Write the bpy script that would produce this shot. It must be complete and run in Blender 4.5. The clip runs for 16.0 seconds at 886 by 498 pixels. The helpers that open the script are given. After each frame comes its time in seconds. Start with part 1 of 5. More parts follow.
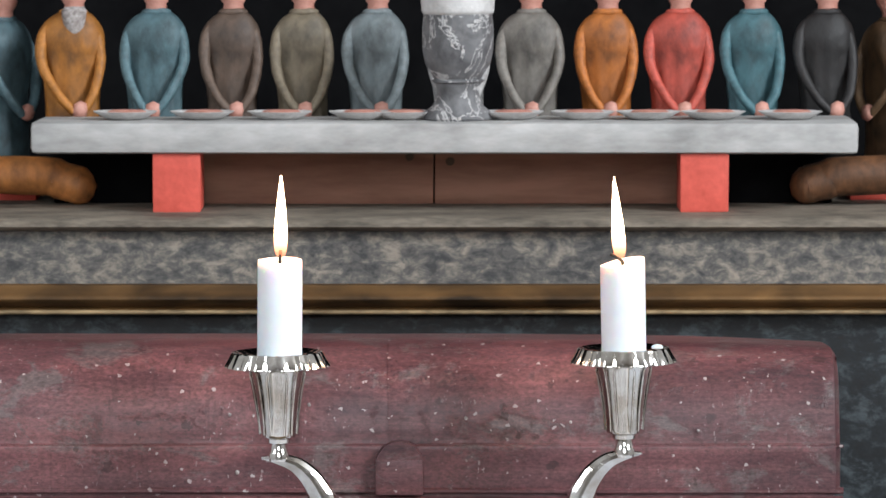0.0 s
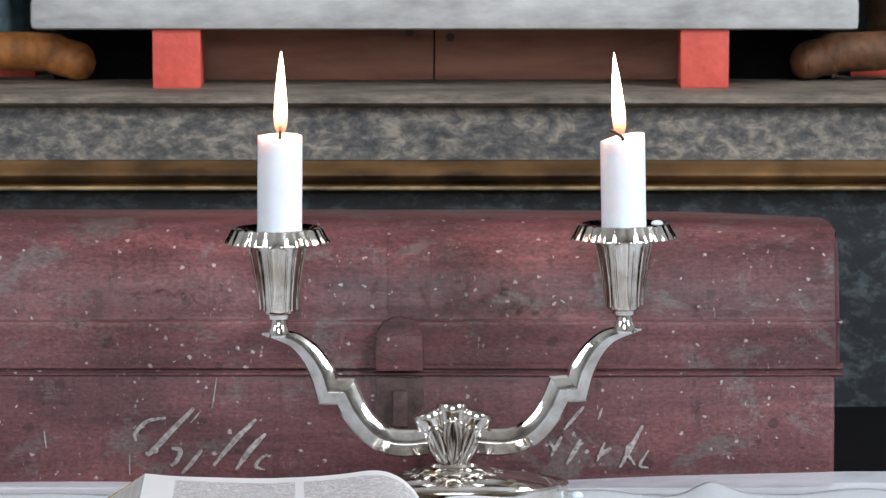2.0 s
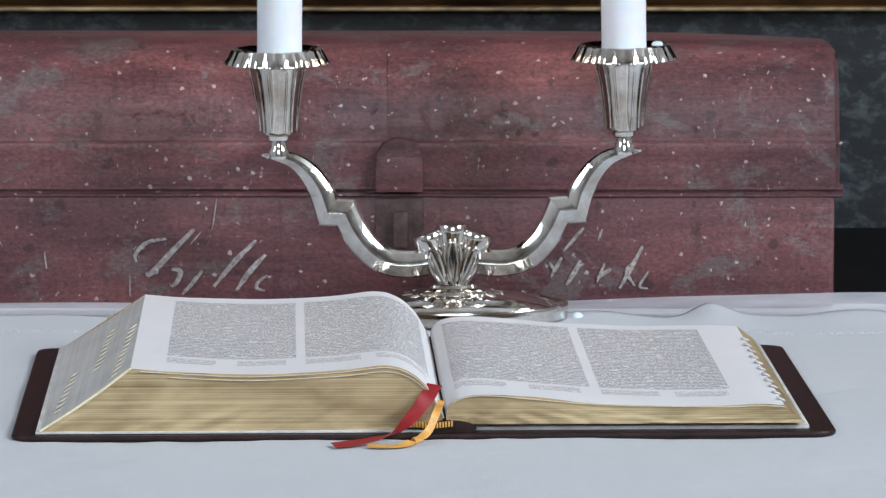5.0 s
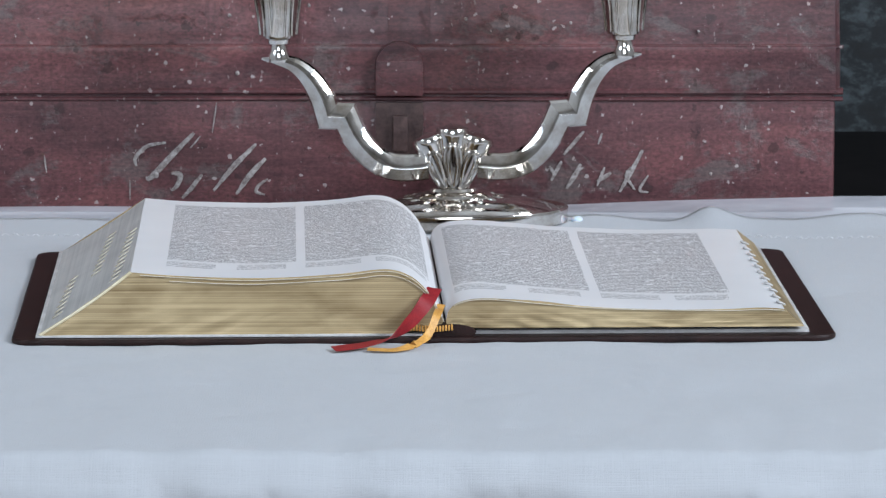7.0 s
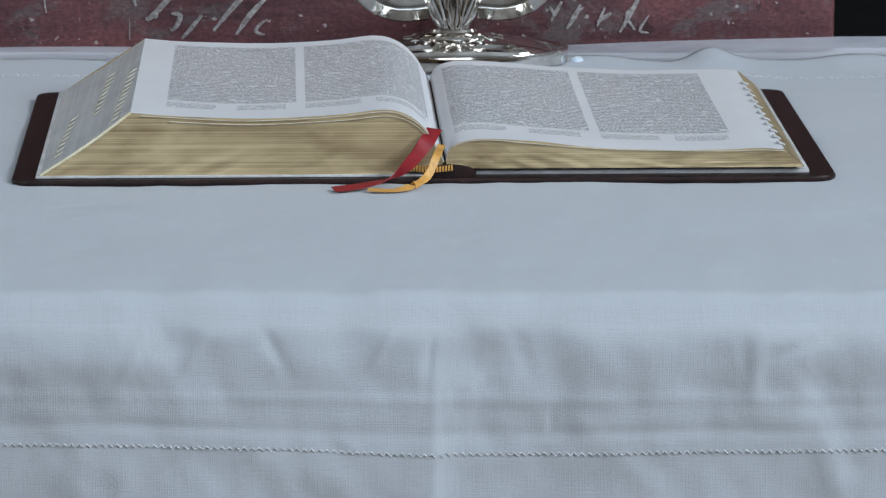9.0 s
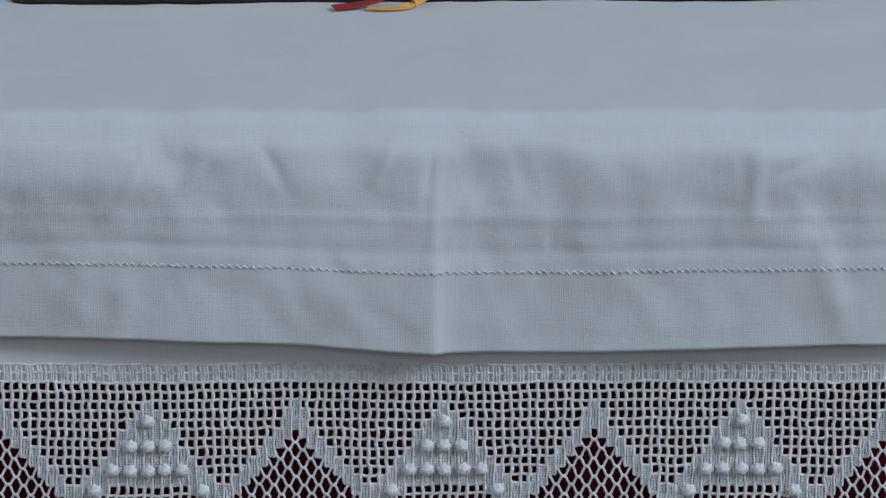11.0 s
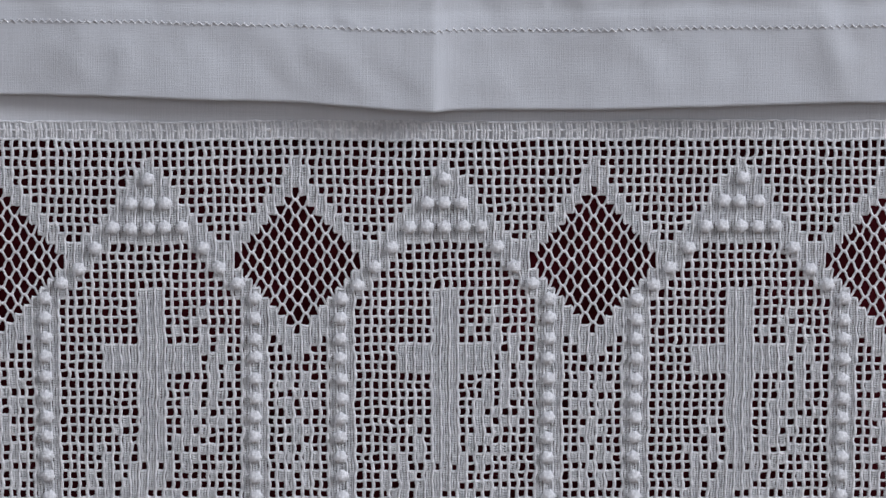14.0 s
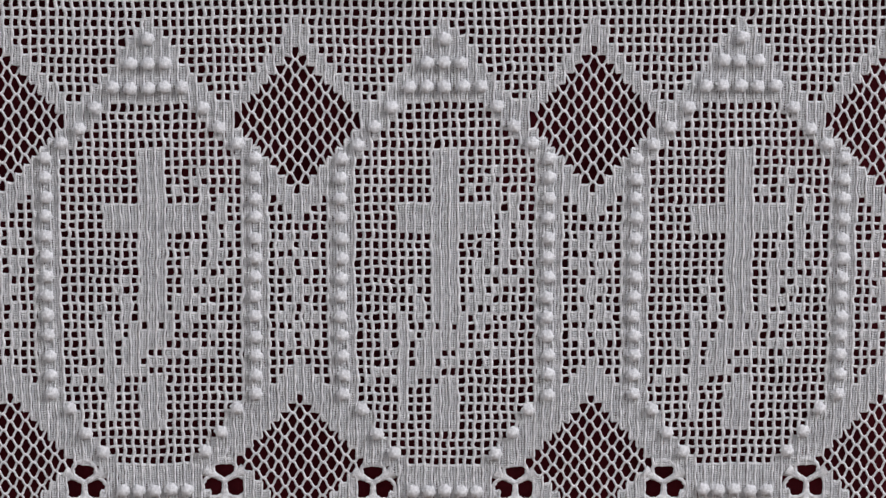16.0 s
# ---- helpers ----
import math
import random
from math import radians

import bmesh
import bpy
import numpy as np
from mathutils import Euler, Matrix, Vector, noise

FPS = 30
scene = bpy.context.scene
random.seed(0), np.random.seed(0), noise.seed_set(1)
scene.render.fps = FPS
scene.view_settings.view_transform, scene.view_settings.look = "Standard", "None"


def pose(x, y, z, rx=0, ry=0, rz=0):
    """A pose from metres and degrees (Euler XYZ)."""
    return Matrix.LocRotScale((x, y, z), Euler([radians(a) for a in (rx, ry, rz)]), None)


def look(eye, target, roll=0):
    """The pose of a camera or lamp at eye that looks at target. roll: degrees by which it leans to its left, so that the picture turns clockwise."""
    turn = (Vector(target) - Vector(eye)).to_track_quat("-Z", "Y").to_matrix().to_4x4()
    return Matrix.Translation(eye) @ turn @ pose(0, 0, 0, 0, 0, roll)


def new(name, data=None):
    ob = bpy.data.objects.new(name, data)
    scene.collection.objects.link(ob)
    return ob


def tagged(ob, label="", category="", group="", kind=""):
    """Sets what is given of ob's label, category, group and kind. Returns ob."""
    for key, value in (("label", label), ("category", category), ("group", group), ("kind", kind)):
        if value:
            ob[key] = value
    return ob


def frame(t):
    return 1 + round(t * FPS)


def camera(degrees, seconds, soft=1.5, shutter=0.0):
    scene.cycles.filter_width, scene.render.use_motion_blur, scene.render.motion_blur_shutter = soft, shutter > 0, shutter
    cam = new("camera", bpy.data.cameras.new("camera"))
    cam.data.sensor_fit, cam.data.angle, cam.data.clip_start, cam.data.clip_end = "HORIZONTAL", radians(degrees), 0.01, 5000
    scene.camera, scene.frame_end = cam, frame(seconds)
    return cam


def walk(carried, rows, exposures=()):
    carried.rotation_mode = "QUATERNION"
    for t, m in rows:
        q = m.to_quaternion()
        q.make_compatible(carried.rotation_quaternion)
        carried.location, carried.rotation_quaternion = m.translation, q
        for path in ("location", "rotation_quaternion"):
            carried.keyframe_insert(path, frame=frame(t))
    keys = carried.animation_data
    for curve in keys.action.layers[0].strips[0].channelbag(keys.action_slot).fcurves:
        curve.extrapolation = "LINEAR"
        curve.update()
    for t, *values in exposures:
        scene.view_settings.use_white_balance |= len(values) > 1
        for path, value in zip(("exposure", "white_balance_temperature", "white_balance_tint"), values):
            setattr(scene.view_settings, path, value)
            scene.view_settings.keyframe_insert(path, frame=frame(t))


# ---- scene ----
# ---- camera: a long lens on a tripod, tilting down the altar ----
cam = camera(10.31, 16.0, soft=1.25)
EYE = (0.0, 0.0, 1.387)
TILT = [(0.0, 4.433), (0.5, 4.757), (1.0, 5.129), (1.5, 5.483), (2.0, 5.879), (2.5, 6.252), (3.0, 6.658), (3.5, 7.021), (4.0, 7.380),
        (6.5, 8.767), (7.0, 9.090), (7.5, 9.433), (8.0, 9.869), (8.5, 10.351), (9.0, 10.951), (9.5, 11.532),
        (12.0, 13.998), (12.5, 14.460), (13.0, 14.948), (13.5, 15.410), (14.0, 15.899), (14.5, 16.341), (15.0, 16.790), (15.5, 17.173), (16.0, 17.536)]
walk(cam, [(t, pose(*EYE, 90 - p, 0, 0)) for t, p in TILT],
     exposures=[(0.0, 0.14, 6700, 13), (2.0, 0.0, 6550, 13), (4.0, -0.18, 6450, 12), (6.5, -0.24, 6200, 12), (8.0, -0.40, 6100, 11), (9.5, -0.68, 6000, 8),
                (12.0, -0.85, 6080, 12), (13.0, -0.66, 6250, 14), (14.5, -0.50, 6700, 19), (16.0, -0.40, 6950, 19)])
cam.data.dof.use_dof = True
cam.data.dof.focus_distance = 2.16
cam.data.dof.aperture_fstop = 75.0

# ---- world and light: daylight through the church windows ----
world = bpy.data.worlds.new("sky")
scene.world = world
world.use_nodes = True
wn = world.node_tree
sky = wn.nodes.new("ShaderNodeTexSky")
sky.sky_type, sky.sun_disc, sky.sun_elevation, sky.sun_rotation = "NISHITA", False, radians(35), radians(200)
wn.nodes["Background"].inputs[1].default_value = 0.12
wn.links.new(sky.outputs[0], wn.nodes["Background"].inputs[0])


def window_light(name, eye, target, w, h, power, color):
    d = bpy.data.lights.new(name, "AREA")
    d.shape, d.size, d.size_y, d.energy, d.color = "RECTANGLE", w, h, power, color
    ob = new(name, d)
    ob.matrix_world = look(eye, target)
    return ob


DAY = (0.86, 0.94, 1.0)
window_light("window_light_west", (-3.8, -0.2, 3.7), (0, 2.2, 1.2), 1.5, 1.9, 85, DAY)
window_light("window_light_east", (3.8, -0.2, 3.7), (0, 2.2, 1.2), 1.5, 1.9, 340, DAY)
window_light("window_light_south", (0.0, -3.8, 2.9), (0, 2.2, 1.2), 2.4, 1.6, 85, DAY)


# ---- materials ----
def nodes_of(name):
    m = bpy.data.materials.new(name)
    m.use_nodes = True
    nt = m.node_tree
    b = nt.nodes["Principled BSDF"]
    return m, nt, b


def coords(nt, sx=1, sy=1, sz=1, uv=False):
    tc = nt.nodes.new("ShaderNodeTexCoord")
    mp = nt.nodes.new("ShaderNodeMapping")
    mp.inputs["Scale"].default_value = (sx, sy, sz)
    nt.links.new(tc.outputs["UV" if uv else "Object"], mp.inputs[0])
    return mp.outputs[0]


def noise_of(nt, vec, scale, detail=4, rough=0.55, dist=0.0):
    n = nt.nodes.new("ShaderNodeTexNoise")
    n.inputs["Scale"].default_value, n.inputs["Detail"].default_value = scale, detail
    n.inputs["Roughness"].default_value, n.inputs["Distortion"].default_value = rough, dist
    nt.links.new(vec, n.inputs["Vector"])
    return n.outputs["Fac"]


def ramp(nt, fac, stops):
    r = nt.nodes.new("ShaderNodeValToRGB")
    e = r.color_ramp.elements
    while len(e) < len(stops):
        e.new(0.5)
    for el, (p, c) in zip(e, stops):
        el.position, el.color = p, (*c, 1) if len(c) == 3 else c
    nt.links.new(fac, r.inputs[0])
    return r.outputs[0]


def mixed(nt, fac, a, b, mode="MIX"):
    m = nt.nodes.new("ShaderNodeMix")
    m.data_type, m.blend_type = "RGBA", mode
    for sock, val in ((m.inputs[0], fac), (m.inputs[6], a), (m.inputs[7], b)):
        if isinstance(val, (int, float)):
            sock.default_value = val
        elif isinstance(val, tuple):
            sock.default_value = (*val, 1)
        else:
            nt.links.new(val, sock)
    return m.outputs[2]


def maths(nt, op, a, b=0.0):
    m = nt.nodes.new("ShaderNodeMath")
    m.operation = op
    for sock, val in ((m.inputs[0], a), (m.inputs[1], b)):
        if isinstance(val, (int, float)):
            sock.default_value = val
        else:
            nt.links.new(val, sock)
    return m.outputs[0]


def bumped(nt, b, height, strength, dist=0.001):
    n = nt.nodes.new("ShaderNodeBump")
    n.inputs["Strength"].default_value, n.inputs["Distance"].default_value = strength, dist
    nt.links.new(height, n.inputs["Height"])
    nt.links.new(n.outputs[0], b.inputs["Normal"])


def surface(name, dark, light, scale, rough=0.6, metal=0.0, bump=0.3, dist=0.0006, fine=6.0, stretch=(1, 1, 1)):
    """Two scales of variation in colour, with fine relief."""
    m, nt, b = nodes_of(name)
    v = coords(nt, *stretch)
    big, small = noise_of(nt, v, scale, 5, 0.6, 0.3), noise_of(nt, v, scale * fine, 4, 0.6)
    fac = maths(nt, "ADD", maths(nt, "MULTIPLY", big, 0.65), maths(nt, "MULTIPLY", small, 0.35))
    col = ramp(nt, fac, [(0.36, dark), (0.64, light)])
    nt.links.new(col, b.inputs["Base Color"])
    b.inputs["Roughness"].default_value, b.inputs["Metallic"].default_value = rough, metal
    bumped(nt, b, small, bump, dist)
    return m


def linen(name, tone, thread=2600.0, rough=0.85):
    m, nt, b = nodes_of(name)
    v = coords(nt)
    warp = noise_of(nt, coords(nt, thread, 60, 60), 1.0, 2)
    weft = noise_of(nt, coords(nt, 60, thread, thread), 1.0, 2)
    weave = maths(nt, "ADD", warp, weft)
    stain = noise_of(nt, v, 14.0, 4)
    col = mixed(nt, maths(nt, "MULTIPLY", stain, 0.5), tone, tuple(c * 0.86 for c in tone))
    col = mixed(nt, maths(nt, "MULTIPLY", weave, 0.35), col, tuple(c * 0.72 for c in tone))
    nt.links.new(col, b.inputs["Base Color"])
    b.inputs["Roughness"].default_value = rough
    b.inputs["Sheen Weight"].default_value = 0.15
    crumple = nt.nodes.new("ShaderNodeBump")
    crumple.inputs["Strength"].default_value, crumple.inputs["Distance"].default_value = 0.38, 0.006
    nt.links.new(noise_of(nt, coords(nt, 1, 1, 0.6), 22, 3, 0.5, 0.5), crumple.inputs["Height"])
    fine = nt.nodes.new("ShaderNodeBump")
    fine.inputs["Strength"].default_value, fine.inputs["Distance"].default_value = 0.4, 0.0004
    nt.links.new(weave, fine.inputs["Height"])
    nt.links.new(crumple.outputs[0], fine.inputs["Normal"])
    nt.links.new(fine.outputs[0], b.inputs["Normal"])
    return m


LINEN = linen("white_linen", (0.525, 0.545, 0.575))
LINEN_OLD = linen("ecru_linen", (0.62, 0.635, 0.665), 1900.0)
THREAD = surface("crochet_thread", (0.50, 0.51, 0.53), (0.88, 0.885, 0.90), 420, 0.95, 0, 1.0, 0.0007, 5)
FRONTAL = surface("dark_red_frontal", (0.040, 0.0030, 0.006), (0.075, 0.006, 0.010), 40, 0.95, 0, 0.3, 0.0005, 14)
FRONTAL.node_tree.nodes["Principled BSDF"].inputs["Specular IOR Level"].default_value = 0.1
LEATHER = surface("brown_leather", (0.010, 0.0048, 0.0045), (0.030, 0.0135, 0.012), 90, 0.42, 0, 0.5, 0.0004, 8)
LEATHER.node_tree.nodes["Principled BSDF"].inputs["Specular IOR Level"].default_value = 0.2
# near-black with hardly any specular: the niche's shade is put into this colour
BLACK = surface("near_black_wood", (0.0015, 0.0015, 0.002), (0.005, 0.005, 0.0055), 20, 0.95, 0, 0.3)
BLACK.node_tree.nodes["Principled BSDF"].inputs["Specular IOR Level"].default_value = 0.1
GREYPAINT = surface("grey_painted_wood", (0.25, 0.248, 0.24), (0.52, 0.515, 0.505), 26, 0.7, 0, 0.4, 0.0006, 5, (0.35, 1, 1))
REDPAINT = surface("vermilion_paint", (0.50, 0.065, 0.042), (0.66, 0.10, 0.07), 60, 0.6, 0, 0.4, 0.0006, 4)
PLANK = surface("brown_plank", (0.21, 0.095, 0.060), (0.38, 0.19, 0.13), 30, 0.75, 0, 0.4, 0.0006, 4, (0.25, 1, 1.6))
WHITEPAINT = surface("white_paint", (0.45, 0.44, 0.43), (0.68, 0.67, 0.66), 60, 0.7, 0, 0.3)
FLESH = surface("flesh_paint", (0.40, 0.16, 0.12), (0.58, 0.30, 0.24), 120, 0.6, 0, 0.3)
PLASTER = surface("grey_plaster", (0.38, 0.375, 0.365), (0.52, 0.515, 0.505), 3, 0.9, 0, 0.4, 0.003, 8)
BOARDS = surface("floor_boards", (0.10, 0.06, 0.035), (0.22, 0.14, 0.085), 4, 0.5, 0, 0.4, 0.002, 8, (1, 0.1, 1))
OAK = surface("dark_wood", (0.05, 0.03, 0.018), (0.10, 0.06, 0.035), 12, 0.6, 0, 0.4, 0.001, 6, (1, 0.2, 1))
CHALK = surface("chalk_white_paint", (0.13, 0.10, 0.095), (0.46, 0.43, 0.41), 420, 0.85, 0, 0.4)
RIBBON_RED = surface("red_ribbon", (0.20, 0.004, 0.009), (0.33, 0.008, 0.013), 300, 0.6, 0, 0.6, 0.0003, 5)
RIBBON_GOLD = surface("gold_ribbon", (0.55, 0.26, 0.05), (0.78, 0.42, 0.10), 300, 0.45, 0, 0.6, 0.0003, 5)
IRON = surface("dark_painted_iron", (0.030, 0.014, 0.013), (0.10, 0.06, 0.055), 110, 0.5, 0.2, 0.5, 0.0006, 5)
WICK = surface("charred_wick", (0.01, 0.008, 0.008), (0.03, 0.02, 0.02), 800, 0.9)


def silver():
    m, nt, b = nodes_of("polished_silver")
    v = coords(nt)
    tarnish = noise_of(nt, v, 45, 5, 0.65)
    nt.links.new(ramp(nt, tarnish, [(0.38, (0.54, 0.49, 0.43)), (0.62, (0.90, 0.885, 0.86))]), b.inputs["Base Color"])
    b.inputs["Metallic"].default_value = 1.0
    nt.links.new(ramp(nt, noise_of(nt, v, 180, 3), [(0.3, (0.05,) * 3), (0.75, (0.17,) * 3)]), b.inputs["Roughness"])
    bumped(nt, b, noise_of(nt, v, 240, 3), 0.12, 0.0003)
    return m


def wax():
    m, nt, b = nodes_of("white_wax")
    v = coords(nt)
    nt.links.new(ramp(nt, noise_of(nt, v, 60, 3), [(0.3, (0.69, 0.735, 0.79)), (0.7, (0.75, 0.79, 0.84))]), b.inputs["Base Color"])
    b.inputs["Roughness"].default_value = 0.45
    b.inputs["Subsurface Weight"].default_value = 0.55
    b.inputs["Subsurface Radius"].default_value = (1.0, 0.45, 0.28)
    b.inputs["Subsurface Scale"].default_value = 0.014
    return m


def flame_glow():
    m, nt, b = nodes_of("candle_flame")
    out = nt.nodes["Material Output"]
    tc = nt.nodes.new("ShaderNodeTexCoord")
    sep = nt.nodes.new("ShaderNodeSeparateXYZ")
    nt.links.new(tc.outputs["Generated"], sep.inputs[0])
    em = nt.nodes.new("ShaderNodeEmission")
    nt.links.new(ramp(nt, sep.outputs[2], [(0.0, (1.0, 0.26, 0.10)), (0.12, (1.0, 0.42, 0.20)), (0.30, (1.0, 0.66, 0.38)), (1.0, (1.0, 0.70, 0.42))]), em.inputs[0])
    em.inputs[1].default_value = 9.0
    nt.links.new(maths(nt, "MULTIPLY_ADD", maths(nt, "POWER", sep.outputs[2], 1.6), 28.0), em.inputs[1])
    nt.nodes[-1].inputs[2].default_value = 0.55
    clear = nt.nodes.new("ShaderNodeBsdfTransparent")
    both = nt.nodes.new("ShaderNodeAddShader")
    nt.links.new(em.outputs[0], both.inputs[0])
    nt.links.new(clear.outputs[0], both.inputs[1])
    nt.links.new(both.outputs[0], out.inputs[0])
    return m


def spots(nt, scale, size, rare):
    """Separate specks of many sizes, most of them tiny."""
    v = nt.nodes.new("ShaderNodeTexVoronoi")
    v.inputs["Scale"].default_value = scale
    warp = nt.nodes.new("ShaderNodeVectorMath")
    warp.operation = "ADD"
    n = nt.nodes.new("ShaderNodeTexNoise")
    n.inputs["Scale"].default_value = scale * 2.5
    small = nt.nodes.new("ShaderNodeVectorMath")
    small.operation = "SCALE"
    small.inputs[3].default_value = 0.75 / scale
    base = coords(nt)
    nt.links.new(base, n.inputs["Vector"])
    nt.links.new(n.outputs["Color"], small.inputs[0])
    nt.links.new(base, warp.inputs[0])
    nt.links.new(small.outputs[0], warp.inputs[1])
    nt.links.new(warp.outputs[0], v.inputs["Vector"])
    sep = nt.nodes.new("ShaderNodeSeparateColor")
    nt.links.new(v.outputs["Color"], sep.inputs[0])
    return maths(nt, "LESS_THAN", v.outputs["Distance"], maths(nt, "MULTIPLY", maths(nt, "POWER", sep.outputs[0], rare), size))


def trunk_paint():
    """Oxblood paint, worn grey in patches, with pale chips."""
    m, nt, b = nodes_of("worn_oxblood_paint")
    v = coords(nt, 0.38, 1, 1)
    base = ramp(nt, noise_of(nt, v, 16, 7, 0.7, 0.5), [(0.30, (0.034, 0.014, 0.018)), (0.52, (0.112, 0.041, 0.045)), (0.70, (0.220, 0.082, 0.080))])
    worn = ramp(nt, noise_of(nt, coords(nt, 0.8, 1, 1.2), 24, 12, 0.74, 0.35), [(0.545, (0,) * 3), (0.60, (1,) * 3)])
    col = mixed(nt, maths(nt, "MULTIPLY", worn, 0.62), base, (0.125, 0.108, 0.102))
    streak = ramp(nt, noise_of(nt, coords(nt, 0.10, 1, 1.6), 110, 8, 0.75, 0.2), [(0.46, (0,) * 3), (0.66, (1,) * 3)])
    col = mixed(nt, maths(nt, "MULTIPLY", streak, 0.40), col, (0.21, 0.085, 0.082))
    runs = ramp(nt, noise_of(nt, coords(nt, 1.6, 1, 0.12), 90, 6, 0.7, 0.3), [(0.56, (0,) * 3), (0.68, (1,) * 3)])
    col = mixed(nt, maths(nt, "MULTIPLY", runs, 0.45), col, (0.045, 0.018, 0.020))
    grain = noise_of(nt, coords(nt, 0.6, 1, 1), 600, 4, 0.65)
    col = mixed(nt, 1.0, col, ramp(nt, grain, [(0.3, (0.55,) * 3), (0.7, (1.38,) * 3)]), "MULTIPLY")
    dark = ramp(nt, noise_of(nt, coords(nt, 0.8, 1, 1), 130, 6, 0.7, 0.3), [(0.58, (0,) * 3), (0.70, (1,) * 3)])
    col = mixed(nt, maths(nt, "MULTIPLY", dark, 0.65), col, (0.035, 0.014, 0.016))
    col = mixed(nt, maths(nt, "MULTIPLY", spots(nt, 120, 0.38, 8.0), 0.6), col, (0.028, 0.012, 0.012))
    flecks = ramp(nt, noise_of(nt, coords(nt, 1.0, 1, 0.45), 420, 3, 0.6), [(0.66, (0,) * 3), (0.70, (1,) * 3)])
    patch = ramp(nt, noise_of(nt, coords(nt), 18, 3, 0.6), [(0.45, (0,) * 3), (0.60, (1,) * 3)])
    col = mixed(nt, maths(nt, "MULTIPLY", maths(nt, "MULTIPLY", flecks, patch), 0.75), col, (0.42, 0.36, 0.34))
    chips = maths(nt, "MAXIMUM", spots(nt, 240, 0.30, 8.0), spots(nt, 90, 0.12, 9.0))
    col = mixed(nt, maths(nt, "MULTIPLY", chips, 0.6), col, (0.52, 0.47, 0.45))
    nt.links.new(col, b.inputs["Base Color"])
    b.inputs["Roughness"].default_value = 0.40
    bumped(nt, b, maths(nt, "SUBTRACT", noise_of(nt, coords(nt), 140, 5), maths(nt, "ADD", worn, dark)), 0.32, 0.0008)
    return m


def marbled(name, dark, mid, pale, scale, low=0.34, high=0.68):
    m, nt, b = nodes_of(name)
    v = coords(nt, 0.75, 1, 1.25)
    n = maths(nt, "ADD", maths(nt, "MULTIPLY", noise_of(nt, v, scale, 7, 0.74, 0.35), 0.72), maths(nt, "MULTIPLY", noise_of(nt, v, scale * 0.3, 5, 0.6, 0.6), 0.28))
    big = noise_of(nt, v, scale * 0.12, 3)
    col = ramp(nt, n, [(low, dark), (0.5, mid), (high, pale)])
    col = mixed(nt, maths(nt, "MULTIPLY", big, 0.6), col, tuple(0.6 * (a + c) / 2 for a, c in zip(dark, mid)))
    nt.links.new(col, b.inputs["Base Color"])
    b.inputs["Roughness"].default_value = 0.55
    bumped(nt, b, noise_of(nt, v, scale * 3, 3), 0.3, 0.0006)
    return m


def gilt(name, dark, light, metal, lines):
    """Gold on the cut edges of pages, or on a moulding; lines: how fine it is ruled lengthwise."""
    m, nt, b = nodes_of(name)
    v = coords(nt, 4, 4, lines)
    n1, n2 = noise_of(nt, v, 1.0, 2, 0.5), noise_of(nt, coords(nt, 1, 1, 1.6), 24, 3, 0.5, 0.6)
    fac = maths(nt, "ADD", maths(nt, "MULTIPLY", n1, 0.5), maths(nt, "MULTIPLY", n2, 0.5))
    nt.links.new(ramp(nt, fac, [(0.34, dark), (0.62, light)]), b.inputs["Base Color"])
    b.inputs["Metallic"].default_value, b.inputs["Roughness"].default_value = metal, 0.42
    bumped(nt, b, n1, 0.2, 0.0003)
    return m


def printed_page():
    """Thin white paper with two columns of print too small to read; UV: across the page, and up it."""
    m, nt, b = nodes_of("printed_page")
    tc = nt.nodes.new("ShaderNodeTexCoord")
    sep = nt.nodes.new("ShaderNodeSeparateXYZ")
    nt.links.new(tc.outputs["UV"], sep.inputs[0])
    u, v = sep.outputs[0], sep.outputs[1]

    def band(s, a, c):
        return maths(nt, "MULTIPLY", maths(nt, "GREATER_THAN", s, a), maths(nt, "LESS_THAN", s, c))

    cols = maths(nt, "ADD", band(u, 0.105, 0.502), band(u, 0.530, 0.91))
    block = maths(nt, "MULTIPLY", cols, band(v, 0.185, 0.94))
    small_print = maths(nt, "ADD", maths(nt, "ADD", band(u, 0.105, 0.255), band(u, 0.320, 0.47)), maths(nt, "ADD", band(u, 0.530, 0.70), band(u, 0.745, 0.90)))
    small_print = maths(nt, "MULTIPLY", small_print, band(v, 0.105, 0.165))
    row = maths(nt, "FRACT", maths(nt, "MULTIPLY", v, 58.0))
    lines = band(row, 0.24, 0.96)
    letters = noise_of(nt, coords(nt, 165, 125, 1, uv=True), 1.0, 2, 0.6)
    words = noise_of(nt, coords(nt, 34, 58, 1, uv=True), 1.0, 0, 0.5)
    inked = maths(nt, "MULTIPLY", maths(nt, "GREATER_THAN", letters, 0.45), maths(nt, "GREATER_THAN", words, 0.27))
    ink = maths(nt, "MULTIPLY", maths(nt, "ADD", block, maths(nt, "MULTIPLY", small_print, 0.7)), maths(nt, "MULTIPLY", lines, inked))
    stain = noise_of(nt, coords(nt), 20, 3)
    paper = mixed(nt, stain, (0.66, 0.66, 0.675), (0.76, 0.755, 0.76))
    nt.links.new(mixed(nt, maths(nt, "MULTIPLY", ink, 0.68), paper, (0.05, 0.05, 0.055)), b.inputs["Base Color"])
    b.inputs["Roughness"].default_value = 0.6
    return m


